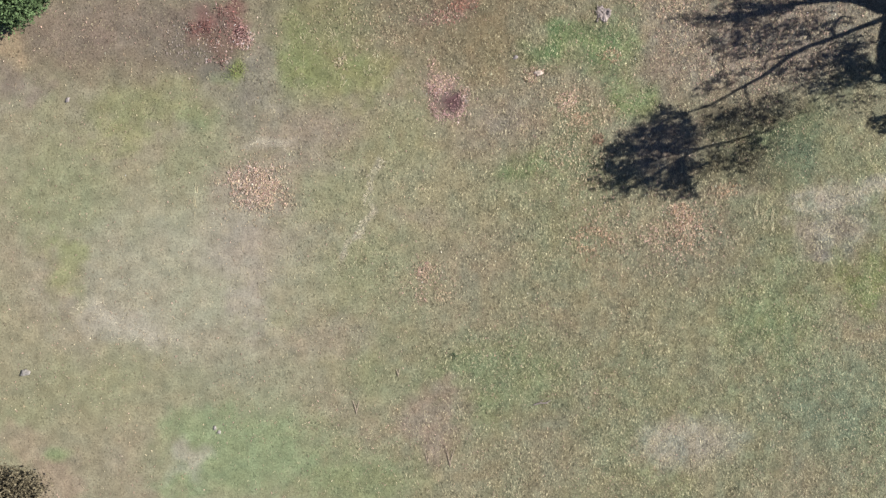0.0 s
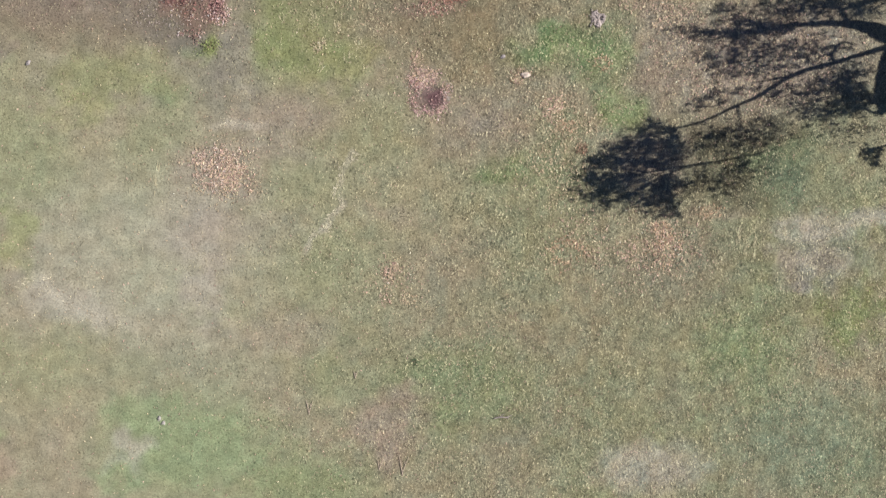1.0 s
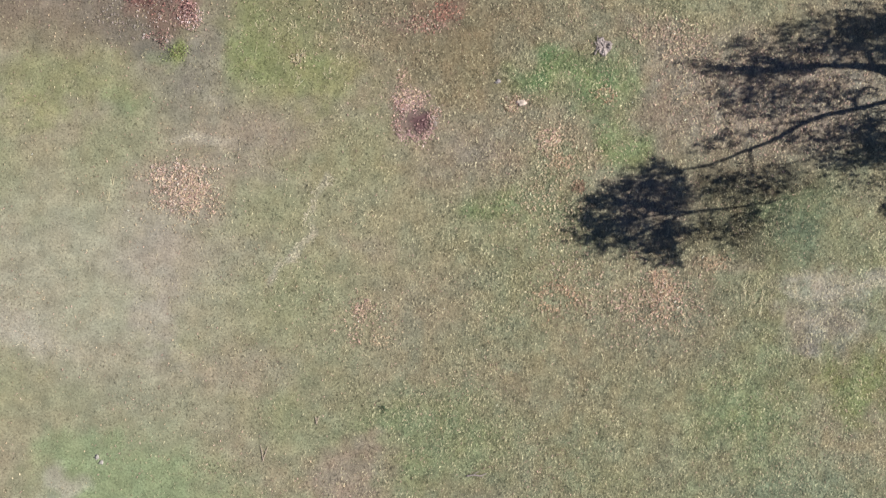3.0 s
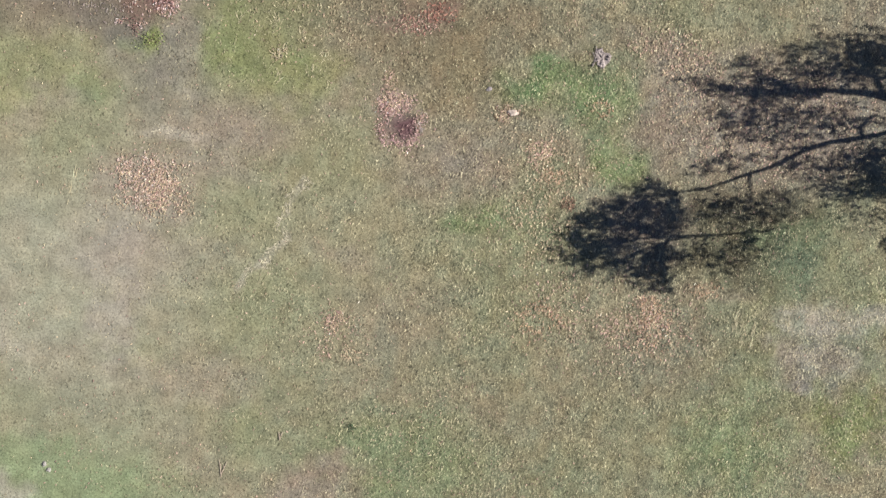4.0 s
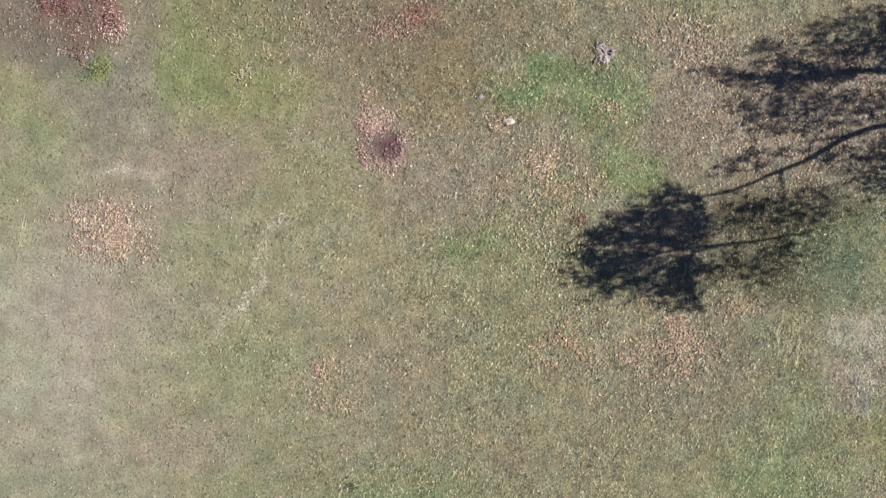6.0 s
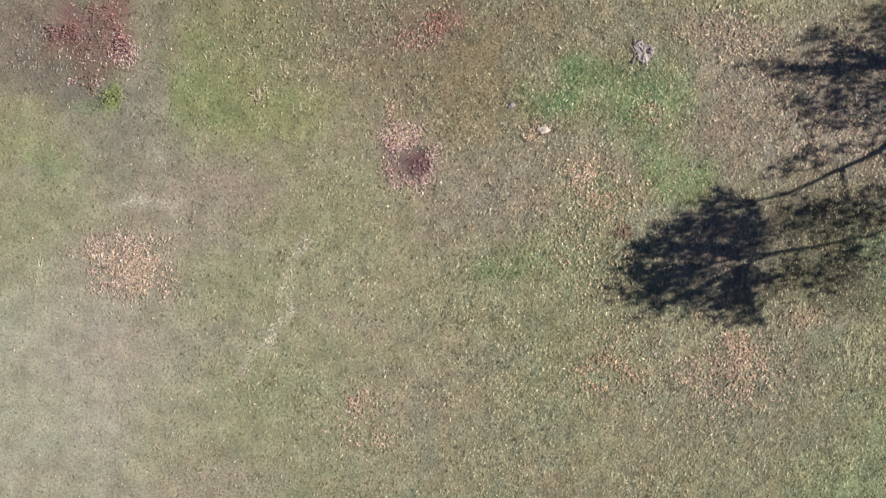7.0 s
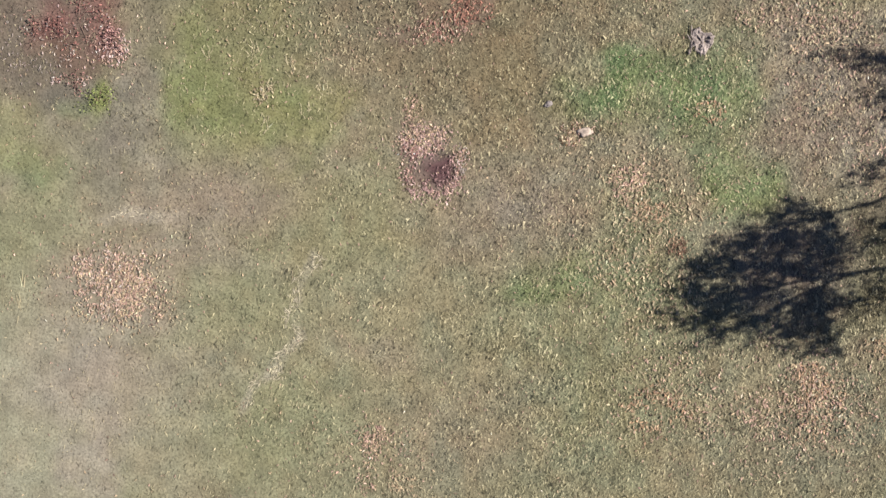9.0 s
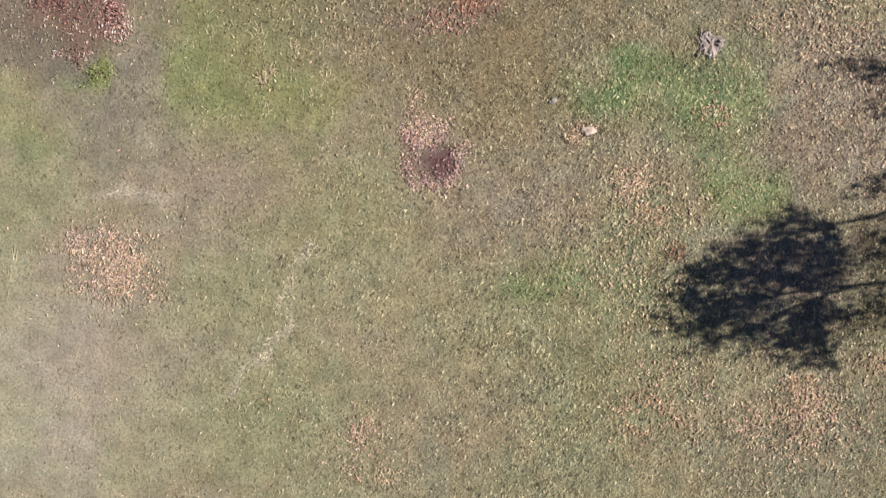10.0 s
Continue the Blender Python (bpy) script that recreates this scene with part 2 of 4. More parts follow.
def streak_distance(line, x, y):
    """How far a place lies from a streak of pale trodden straw."""
    best = np.full(np.shape(x), 99.0)
    for (ax, ay), (bx, by) in zip(line, line[1:]):
        k = np.clip(((x - ax) * (bx - ax) + (y - ay) * (by - ay)) / ((bx - ax) ** 2 + (by - ay) ** 2), 0, 1)
        best = np.minimum(best, np.hypot(x - ax - k * (bx - ax), y - ay - k * (by - ay)))
    return best


def tone(x, y):
    """The colour of the sward at places of the meadow, n x 3."""
    base = np.ones((len(x), 1)) * np.array(DRY)
    rank = np.clip((x + 8.0) / 13.0, 0, 1)                    # from low-contrast matted sward, lens haze put into its colour, to coarse rank grass
    drift = (vnoise(x, y, 5.5, 1) * 0.7 + vnoise(x, y, 2.2, 2) * 0.3)[:, None]
    lush = np.clip((-7.0 - y) / 6.0, 0, 1)[:, None]
    k = np.clip(np.clip(drift - 0.50 + 0.17 * lush + 0.07 * rank[:, None], 0, 1) * 1.1, 0, 1)
    base = base * (1 - k) + np.array(GREEN) * k
    rosy = (vnoise(x, y, 4.2, 3) * 0.75 + vnoise(x, y, 1.1, 4) * 0.25)[:, None]
    k = np.clip(rosy - 0.47 + 0.08 * (1 - lush), 0, 1) * 1.1
    base = base * (1 - k) + np.array(PINKISH) * k
    wob_x, wob_y = (vnoise(x, y, 0.8, 5) - 0.5) * 1.3, (vnoise(x, y, 0.8, 6) - 0.5) * 1.3
    fine = vnoise(x, y, 0.35, 7) - 0.5
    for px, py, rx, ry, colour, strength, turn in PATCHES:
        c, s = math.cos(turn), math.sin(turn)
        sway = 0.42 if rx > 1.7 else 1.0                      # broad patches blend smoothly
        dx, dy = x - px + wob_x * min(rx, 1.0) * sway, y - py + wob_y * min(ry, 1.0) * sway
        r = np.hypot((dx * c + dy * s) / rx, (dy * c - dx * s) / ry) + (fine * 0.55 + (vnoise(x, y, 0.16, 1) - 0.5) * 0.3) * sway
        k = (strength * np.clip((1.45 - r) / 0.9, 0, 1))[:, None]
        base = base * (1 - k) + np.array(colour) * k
    mottle = vnoise(x, y, 0.6, 2) * 0.5 + vnoise(x, y, 0.28, 6) * 0.3 + vnoise(x, y, 1.4, 7) * 0.2
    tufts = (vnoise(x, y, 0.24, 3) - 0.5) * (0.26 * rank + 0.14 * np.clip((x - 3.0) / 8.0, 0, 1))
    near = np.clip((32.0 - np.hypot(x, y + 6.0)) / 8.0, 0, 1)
    gap_shade = 0.32 * rank * near * np.clip((vnoise(x, y, 0.085, 2) - 0.62) * 5, 0, 1)      # dark soil gaps between the tufts, their shade painted as specks
    base = base * ((0.98 + 0.05 * mottle + 0.09 * rank * (mottle - 0.4) + tufts * near) * (1 - gap_shade))[:, None]
    base = base * (1 + np.outer((vnoise(x, y, 0.45, 4) - 0.5) * (0.4 + 0.6 * rank), (0.14, -0.02, -0.10)))
    for wide, strength, line in STREAKS:
        d = streak_distance(line, x + wob_x * 0.22, y + wob_y * 0.16) + fine * 0.14
        broken = 0.45 + 0.55 * np.clip((vnoise(x, y, 0.55, 3) * 0.6 + vnoise(x, y, 0.2, 5) * 0.4 - 0.34) * 4, 0, 1)
        k = (strength * broken * np.clip((wide - d) / (wide * 0.7), 0, 1))[:, None]
        base = base * (1 - k) + np.array(PALE) * 1.12 * k
    # the left end darkens and takes a faint blue tint of lens haze
    return base * (0.846 + 0.170 * rank)[:, None] * (1 + np.outer(rank, (-0.004, 0.004, 0.0)) + np.outer(1 - rank, (0.0, 0.0, 0.018)))


# ---- structure ----
def mesh_object(name, verts, faces, mat, tones=None, smooth=False):
    """One mesh from arrays: verts n x 3, faces m x k; tones n x 3."""
    me = bpy.data.meshes.new(name)
    k = faces.shape[1]
    me.vertices.add(len(verts))
    me.loops.add(faces.size)
    me.polygons.add(len(faces))
    me.vertices.foreach_set("co", np.ascontiguousarray(verts, dtype=np.float32).ravel())
    me.loops.foreach_set("vertex_index", np.ascontiguousarray(faces, dtype=np.int32).ravel())
    me.polygons.foreach_set("loop_start", np.arange(0, faces.size, k, dtype=np.int32))
    me.polygons.foreach_set("use_smooth", np.full(len(faces), smooth))
    if tones is not None:
        a = me.attributes.new("tone", "FLOAT_COLOR", "POINT")
        a.data.foreach_set("color", np.c_[tones, np.ones(len(tones))].astype(np.float32).ravel())
    me.update()
    me.validate()
    me.materials.append(mat)
    return new(name, me)


def lie(x, y):
    """The height of the ground."""
    swell = (vnoise(x, y, 2.3, 2) - 0.5) * 0.05 + (vnoise(x, y, 0.5, 5) - 0.5) * (0.008 + 0.022 * np.clip((x + 8.0) / 13.0, 0, 1))
    return swell * np.clip(2.2 - np.hypot(x, y) / 40, 0, 1)


def ground():
    far = np.array([1, 3, 7, 14, 28, 60, 130, 300, 700, 1600.0])
    xs = np.r_[(-25 - far)[::-1], np.arange(-25, 25.01, 0.14), 25 + far]
    ys = np.r_[(-24 - far)[::-1], np.arange(-24, 12.01, 0.14), 12 + far]
    gx, gy = np.meshgrid(xs, ys)
    x, y = gx.ravel(), gy.ravel()
    i = np.arange(len(x)).reshape(gx.shape)
    faces = np.c_[i[:-1, :-1].ravel(), i[:-1, 1:].ravel(), i[1:, 1:].ravel(), i[1:, :-1].ravel()]
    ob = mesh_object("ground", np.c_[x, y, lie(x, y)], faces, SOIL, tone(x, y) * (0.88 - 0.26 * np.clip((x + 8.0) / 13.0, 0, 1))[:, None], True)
    return tagged(ob, "meadow soil with dry thatch, green patches and bare spots", "ground", kind="structure")


ground()


def bearing(n, stray=0.55):
    """The way that blades and leaves lie: combed along y, more or less."""
    a = math.pi * (rng.random(n) < 0.5) + math.pi / 2 + rng.normal(0, stray, n)
    return np.cos(a), np.sin(a)


def blades(x, y, length, width, lean, tones, way=None):
    """Blades of grass, a leaning triangle each, at places on the ground."""
    n = len(x)
    cx, cy = way if way else bearing(n)
    z = lie(x, y) - 0.01
    reach, rise = length * np.sin(lean), length * np.cos(lean)
    a = np.c_[x - cy * width / 2, y + cx * width / 2, z]
    b = np.c_[x + cy * width / 2, y - cx * width / 2, z]
    c = np.c_[x + cx * reach, y + cy * reach, z + rise]
    verts = np.stack([a, b, c], 1).reshape(-1, 3)
    return verts, np.arange(3 * n).reshape(-1, 3), np.repeat(tones, 3, 0)


def grass():
    n = 1250000
    x, y = rng.random(n) * 45 - 22.5, rng.random(n) * 30 - 22.0
    keep = ((np.hypot(x - 0.3, y + 1.52) + (vnoise(x, y, 0.3, 5) - 0.5) * 0.4 > 0.48) | (rng.random(len(x)) < 0.2)) & (rng.random(len(x)) < 1 - (0.16 + 0.29 * np.clip((x + 8.0) / 13.0, 0, 1)) * (1 - vnoise(x, y, 0.3, 3)))
    keep &= (np.hypot((x + 8.0) / 1.4, (y + 4.95) / 0.95) + (vnoise(x, y, 0.4, 5) - 0.5) * 0.8 > 1) | (rng.random(len(x)) < 0.35)
    x, y = x[keep], y[keep]
    n = len(x)
    rank = np.clip((x + 8.0) / 13.0, 0, 1)                    # from fine matted sward, its flat tone imitating lens haze, to coarse rank grass
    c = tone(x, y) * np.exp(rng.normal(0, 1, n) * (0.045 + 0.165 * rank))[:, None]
    straw = rng.random(n) < 0.018 + 0.10 * rank
    c[straw] = c[straw] * 0.4 + np.array((0.385, 0.345, 0.22)) * 0.75
    length = rng.uniform(0.05, 0.125, n) * (0.8 + 0.3 * rank)
    v, f, t = blades(x, y, length, rng.uniform(0.018, 0.036, n) * (1 + 0.15 * rank), radians(1) * np.minimum(rng.uniform(44, 84, n) + 13 * (1 - rank), 86), np.clip(c, 0.01, 0.8))
    return tagged(mesh_object("grass", v, f, BLADE, t), "short dry meadow grass with green and straw-coloured blades", "grass", kind="stuff")


def coarse_grass():
    """Longer dry blades combed over the sward, thicker where the grass stands rank."""
    n = 135000
    x, y = rng.random(n) * 45 - 22.5, rng.random(n) * 30 - 22.0
    rank = np.clip((x + 11.0) / 13.0, 0, 1)
    top = np.clip((y + 6.0) / 6.0, 0, 1)
    thick = np.clip((vnoise(x, y, 1.3, 6) * 0.55 + vnoise(x, y, 0.4, 1) * 0.45 - 0.33) * 3.2, 0, 1)
    keep = (rng.random(n) < (0.13 + 0.87 * np.maximum(rank, 0.6 * top)) * (0.15 + 0.85 * thick)) & (np.hypot(x - 0.3, y + 1.52) + (vnoise(x, y, 0.3, 5) - 0.5) * 0.4 > 0.52)
    x, y = x[keep], y[keep]
    n = len(x)
    c = tone(x, y)
    pale = rng.random(n) < 0.55
    c[pale] = c[pale] * 0.5 + np.array((0.385, 0.338, 0.22)) * (0.5 + 0.25 * rank[keep][pale])[:, None]
    c[~pale] *= (0.68 - 0.28 * rank[keep][~pale])[:, None]
    c *= np.exp(rng.normal(0, 0.16, n))[:, None]
    v, f, t = blades(x, y, rng.uniform(0.10, 0.19, n), rng.uniform(0.03, 0.052, n) * (1 + 0.5 * rank[keep]), radians(1) * rng.uniform(66, 85, n), np.clip(c, 0.02, 0.7), bearing(n, 0.38))
    return tagged(mesh_object("dry_grass", v, f, BLADE, t), "longer dry straw-coloured blades combed over the meadow", "grass", kind="stuff")


grass()
coarse_grass()


# ---- fallen leaves ----
def leaves(x, y, z, size, tones, tip=0.9):
    """Curled leaves, two folded triangles each, lying at any turn."""
    n = len(x)
    cx, cy = bearing(n, 0.7)
    w = size * rng.uniform(0.2, 0.38, n)
    t1, t2, t3 = (rng.normal(0, 0.09, n) * size for _ in range(3))
    a = np.c_[x - cx * size * 0.5, y - cy * size * 0.5, z + np.abs(t1)]
    b = np.c_[x - cy * w * 0.5, y + cx * w * 0.5, z + np.abs(t2)]
    c = np.c_[x + cx * size * 0.5 * tip, y + cy * size * 0.5 * tip, z + np.abs(t1) * 0.7]
    d = np.c_[x + cy * w * 0.5, y - cx * w * 0.5, z + np.abs(t3)]
    verts = np.stack([a, b, c, d], 1).reshape(-1, 4, 3).reshape(-1, 3)
    i = np.arange(n)[:, None] * 4
    faces = np.concatenate([i + np.array([[0, 1, 2]]), i + np.array([[0, 2, 3]])])
    return verts, faces, np.repeat(tones, 4, 0)


TAN_LEAF, PINK_LEAF, ORANGE_LEAF, STRAW_LEAF = (0.37, 0.275, 0.185), (0.40, 0.265, 0.215), (0.355, 0.225, 0.145), (0.38, 0.32, 0.215)


def leaf_tones(n, *kinds):
    c = np.array(kinds)[rng.integers(0, len(kinds), n)]
    return np.clip(c * np.exp(rng.normal(-0.06, 0.34, n))[:, None], 0.02, 0.7)


def scattered_leaves():
    n = 42000
    x, y = rng.random(n) * 46 - 23, rng.random(n) * 31 - 22.5
    keep = rng.random(n) < (0.10 + 0.90 * np.clip((vnoise(x, y, 2.2, 4) * 0.6 + vnoise(x, y, 0.5, 2) * 0.4 - 0.36) * 2.6, 0, 1)) * (0.5 + 0.5 * np.clip((x + 9.0) / 12.0, 0, 1))
    x, y = x[keep], y[keep]
    v, f, t = leaves(x, y, lie(x, y) + 0.014, rng.uniform(0.06, 0.115, len(x)), leaf_tones(len(x), TAN_LEAF, STRAW_LEAF, PINK_LEAF) * 0.95)
    tagged(mesh_object("fallen_leaf", v, f, LITTER, t), "loose tan and straw-coloured leaves scattered over the grass", "fallen leaves", kind="stuff")


scattered_leaves()


def leaf_litter(px, py, rx, ry, n, label, *kinds, hole=0.0, turn=4.0):
    n = int(n * 1.6)
    r = np.sqrt(rng.random(n)) * np.exp(rng.normal(0, 0.2, n))
    r = np.maximum(r, hole + rng.random(n) * 0.25 if hole else 0)
    a = rng.random(n) * 2 * math.pi
    u, v = r * np.cos(a) * rx, r * np.sin(a) * ry
    c, s = math.cos(radians(turn)), math.sin(radians(turn))
    x, y = px + u * c - v * s, py + u * s + v * c
    keep = rng.random(n) < 0.12 + 0.88 * np.clip((vnoise(x, y, 0.45, 1) * 0.6 + vnoise(x, y, 0.9, 3) * 0.4 - 0.30) * 4, 0, 1)
    x, y = x[keep], y[keep]
    verts, f, t = leaves(x, y, lie(x, y) + 0.016 + rng.random(len(x)) * 0.018, rng.uniform(0.06, 0.125, len(x)) * (1.18 if px > 4 else 1.0), leaf_tones(len(x), *kinds))
    tagged(mesh_object("leaf_litter", verts, f, LITTER, t), label, "fallen leaves", group="drifts of leaves", kind="stuff")


leaf_litter(-8.3, -4.95, 1.2, 0.95, 1500, "drift of tan and pink dry leaves on the grass", TAN_LEAF, PINK_LEAF, PINK_LEAF, (0.42, 0.32, 0.28), (0.29, 0.24, 0.185))
leaf_litter(-7.4, -5.2, 0.8, 0.9, 650, "drift of orange-tan dry leaves on the grass", TAN_LEAF, PINK_LEAF, STRAW_LEAF)
leaf_litter(-8.1, -5.1, 1.9, 1.5, 420, "thin drift of pale dry leaves on the grass", STRAW_LEAF, TAN_LEAF)
MAUVE_LEAF = (0.40, 0.275, 0.255)
leaf_litter(0.30, -1.5, 0.85, 0.82, 420, "ring of pale pink dry leaves round bare earth", PINK_LEAF, MAUVE_LEAF, (0.34, 0.21, 0.20), hole=0.62)
leaf_litter(-0.1, -2.1, 0.35, 0.22, 130, "small drift of mauve-pink leaves at bare earth's edge", MAUVE_LEAF, (0.35, 0.215, 0.205))
leaf_litter(-0.42, -1.3, 0.28, 0.5, 220, "small drift of dull red and pink leaves", PINK_LEAF, MAUVE_LEAF, (0.30, 0.15, 0.14))
leaf_litter(0.0, -0.7, 0.75, 0.42, 420, "drift of pink dry leaves beside bare earth", PINK_LEAF, MAUVE_LEAF, TAN_LEAF)
leaf_litter(-0.4, -0.1, 0.3, 0.6, 90, "thin drift of pink dry leaves", PINK_LEAF, TAN_LEAF)
leaf_litter(0.98, -1.25, 0.18, 0.35, 90, "small drift of bleached leaves beside bare earth", (0.42, 0.36, 0.33), PINK_LEAF)
leaf_litter(0.25, -1.55, 0.6, 0.55, 150, "few dark red leaves on bare earth", (0.15, 0.08, 0.08), (0.24, 0.14, 0.14), (0.33, 0.21, 0.20))
leaf_litter(6.6, -7.6, 0.8, 0.7, 260, "thin drift of orange-tan dry leaves", TAN_LEAF, ORANGE_LEAF)
leaf_litter(10.6, -6.7, 0.5, 0.6, 240, "drift of pale tan dry leaves", TAN_LEAF, ORANGE_LEAF, PINK_LEAF, STRAW_LEAF)
leaf_litter(12.7, -5.5, 0.75, 0.28, 80, "thin drift of orange-tan leaves at the shade's edge", TAN_LEAF, ORANGE_LEAF)
leaf_litter(10.75, -6.9, 1.1, 1.2, 330, "drift of orange and tan dry leaves under a tree's shade", TAN_LEAF, ORANGE_LEAF, PINK_LEAF)
leaf_litter(9.3, -7.2, 3.2, 1.8, 1500, "wide thin scatter of tan dry leaves", TAN_LEAF, PINK_LEAF, STRAW_LEAF)
leaf_litter(-1.0, -8.8, 0.35, 0.5, 170, "small drift of tan dry leaves", TAN_LEAF, PINK_LEAF)
leaf_litter(-0.8, -9.2, 1.1, 0.9, 120, "thin drift of tan dry leaves", TAN_LEAF, PINK_LEAF)
leaf_litter(-1.1, -10.0, 0.3, 0.4, 70, "thin drift of pale tan leaves", TAN_LEAF, PINK_LEAF)
leaf_litter(5.4, -1.5, 0.55, 0.6, 230, "thin drift of tan and pink dry leaves", TAN_LEAF, PINK_LEAF)
leaf_litter(6.15, -2.3, 0.45, 0.3, 90, "small drift of pale orange leaves", TAN_LEAF, ORANGE_LEAF)
leaf_litter(6.82, -3.2, 0.26, 0.3, 330, "small drift of reddish brown leaves", TAN_LEAF, (0.19, 0.11, 0.075), (0.14, 0.08, 0.055), (0.27, 0.165, 0.11))
leaf_litter(7.4, 0.45, 0.4, 0.35, 130, "small drift of yellow-orange leaves", ORANGE_LEAF, STRAW_LEAF)
leaf_litter(6.2, -3.0, 2.2, 2.6, 1250, "thin scatter of tan leaves on the grass", TAN_LEAF, STRAW_LEAF)
leaf_litter(9.6, 2.9, 1.7, 0.9, 520, "drift of tan and straw-coloured leaves", TAN_LEAF, STRAW_LEAF, PINK_LEAF)
leaf_litter(14.0, 1.2, 4.0, 2.2, 2400, "wide scatter of tan and pink leaves under the tree's shade", TAN_LEAF, PINK_LEAF, STRAW_LEAF)
leaf_litter(0.9, 2.75, 0.7, 0.35, 150, "drift of rust-red dry leaves", (0.29, 0.135, 0.10), (0.30, 0.16, 0.12))
leaf_litter(-0.1, 2.15, 1.1, 0.35, 220, "thin drift of reddish dry leaves", (0.30, 0.15, 0.12), PINK_LEAF)
leaf_litter(-9.3, 1.7, 0.9, 1.0, 130, "pink and red-brown dry leaves under a low shrub", PINK_LEAF, (0.28, 0.13, 0.11), (0.42, 0.30, 0.29))
leaf_litter(-8.5, 1.25, 0.45, 0.5, 130, "drift of pale pink leaves beside a creeping shrub", PINK_LEAF, (0.44, 0.32, 0.31))
leaf_litter(-10.7, 0.9, 1.2, 1.2, 130, "thin scatter of bleached grey-pink leaves on brown earth", (0.34, 0.295, 0.265), (0.28, 0.23, 0.205), (0.34, 0.265, 0.25))
leaf_litter(-9.6, 0.35, 0.5, 0.16, 80, "small drift of pale pink leaves in the grass", PINK_LEAF, (0.42, 0.33, 0.31))
leaf_litter(-2.9, 2.2, 3.0, 1.5, 560, "wide scatter of straw-coloured leaves on green grass", (0.32, 0.27, 0.175), (0.33, 0.29, 0.185), TAN_LEAF)
leaf_litter(-4.45, 0.35, 0.3, 0.35, 90, "small drift of pale tan leaves", TAN_LEAF, STRAW_LEAF)
leaf_litter(-0.05, -10.1, 0.4, 0.35, 90, "thin drift of tan dry leaves", TAN_LEAF, STRAW_LEAF)
leaf_litter(4.0, -0.35, 0.5, 0.35, 150, "tan and brown leaves round a pale stone", STRAW_LEAF, TAN_LEAF, PINK_LEAF, (0.16, 0.09, 0.05))


# ---- things ----
def part(name, bm, mat, parent, label=""):
    """Links a bmesh as one mesh under a thing or a part."""
    me = bpy.data.meshes.new(name)
    bm.to_mesh(me)
    bm.free()
    me.materials.append(mat)
    ob = new(name, me)
    ob.parent = parent
    return tagged(ob, label)


def tube(points, radii, sides=9, rough=0.08, seed=0):
    """A tapered, slightly knobbly round limb through points, closed at both ends."""
    r = random.Random(seed)
    fine = []
    for i in range(len(points) - 1):
        p0, p1, p2, p3 = (Vector(points[max(0, min(len(points) - 1, i + k))]) for k in (-1, 0, 1, 2))
        for k in range(4):
            t = k / 4
            q = 0.5 * ((2 * p1) + (p2 - p0) * t + (2 * p0 - 5 * p1 + 4 * p2 - p3) * t * t + (3 * p1 - p0 - 3 * p2 + p3) * t ** 3)
            fine.append((q, radii[i] * (1 - t) + radii[i + 1] * t))
    fine.append((Vector(points[-1]), radii[-1]))
    bm, rings = bmesh.new(), []
    for i, (q, rad) in enumerate(fine):
        way = (fine[min(i + 1, len(fine) - 1)][0] - fine[max(i - 1, 0)][0]).normalized()
        side = way.cross(Vector((0.31, 0.17, 0.93))).normalized()
        up = way.cross(side)
        rings.append([bm.verts.new(q + (side * math.cos(a) + up * math.sin(a)) * rad * (1 + r.uniform(-rough, rough)))
                      for a in (2 * math.pi * k / sides for k in range(sides))])
    for a, b in zip(rings, rings[1:]):
        for k in range(sides):
            f = bm.faces.new((a[k], a[(k + 1) % sides], b[(k + 1) % sides], b[k]))
            f.smooth = True
    bm.faces.new(rings[0][::-1])
    bm.faces.new(rings[-1])
    return bm


def shade_of(gx, gy, h):
    """The place at height h whose shadow falls on the ground at (gx, gy)."""
    return (gx + SUN_X * h, gy + SUN_Y * h, h)


def sprays(centres, reach, count, size, colour, spread=0.3):
    """Leaves on short sprays round places: arrays for one mesh."""
    base = np.repeat(np.array(centres), count, 0)
    n = len(base)
    at = base + rng.normal(0, reach, (n, 3))
    way = rng.normal(0, 1, (n, 3)) + np.array((0, 0, -0.25))
    way /= np.linalg.norm(way, axis=1)[:, None]
    side = np.cross(way, rng.normal(0, 1, (n, 3)))
    side /= np.linalg.norm(side, axis=1)[:, None]
    length = size * rng.uniform(0.7, 1.3, n)[:, None]
    wide = length * rng.uniform(0.2, 0.32, n)[:, None]
    verts = np.stack([at, at + way * length * 0.45 + side * wide, at + way * length, at + way * length * 0.45 - side * wide], 1).reshape(-1, 3)
    i = np.arange(n)[:, None] * 4
    faces = np.concatenate([i + np.array([[0, 1, 2]]), i + np.array([[0, 2, 3]])])
    tones = np.clip(np.array(colour) * np.exp(rng.normal(0, spread, n))[:, None], 0.01, 0.6)
    return verts, faces, np.repeat(tones, 4, 0)


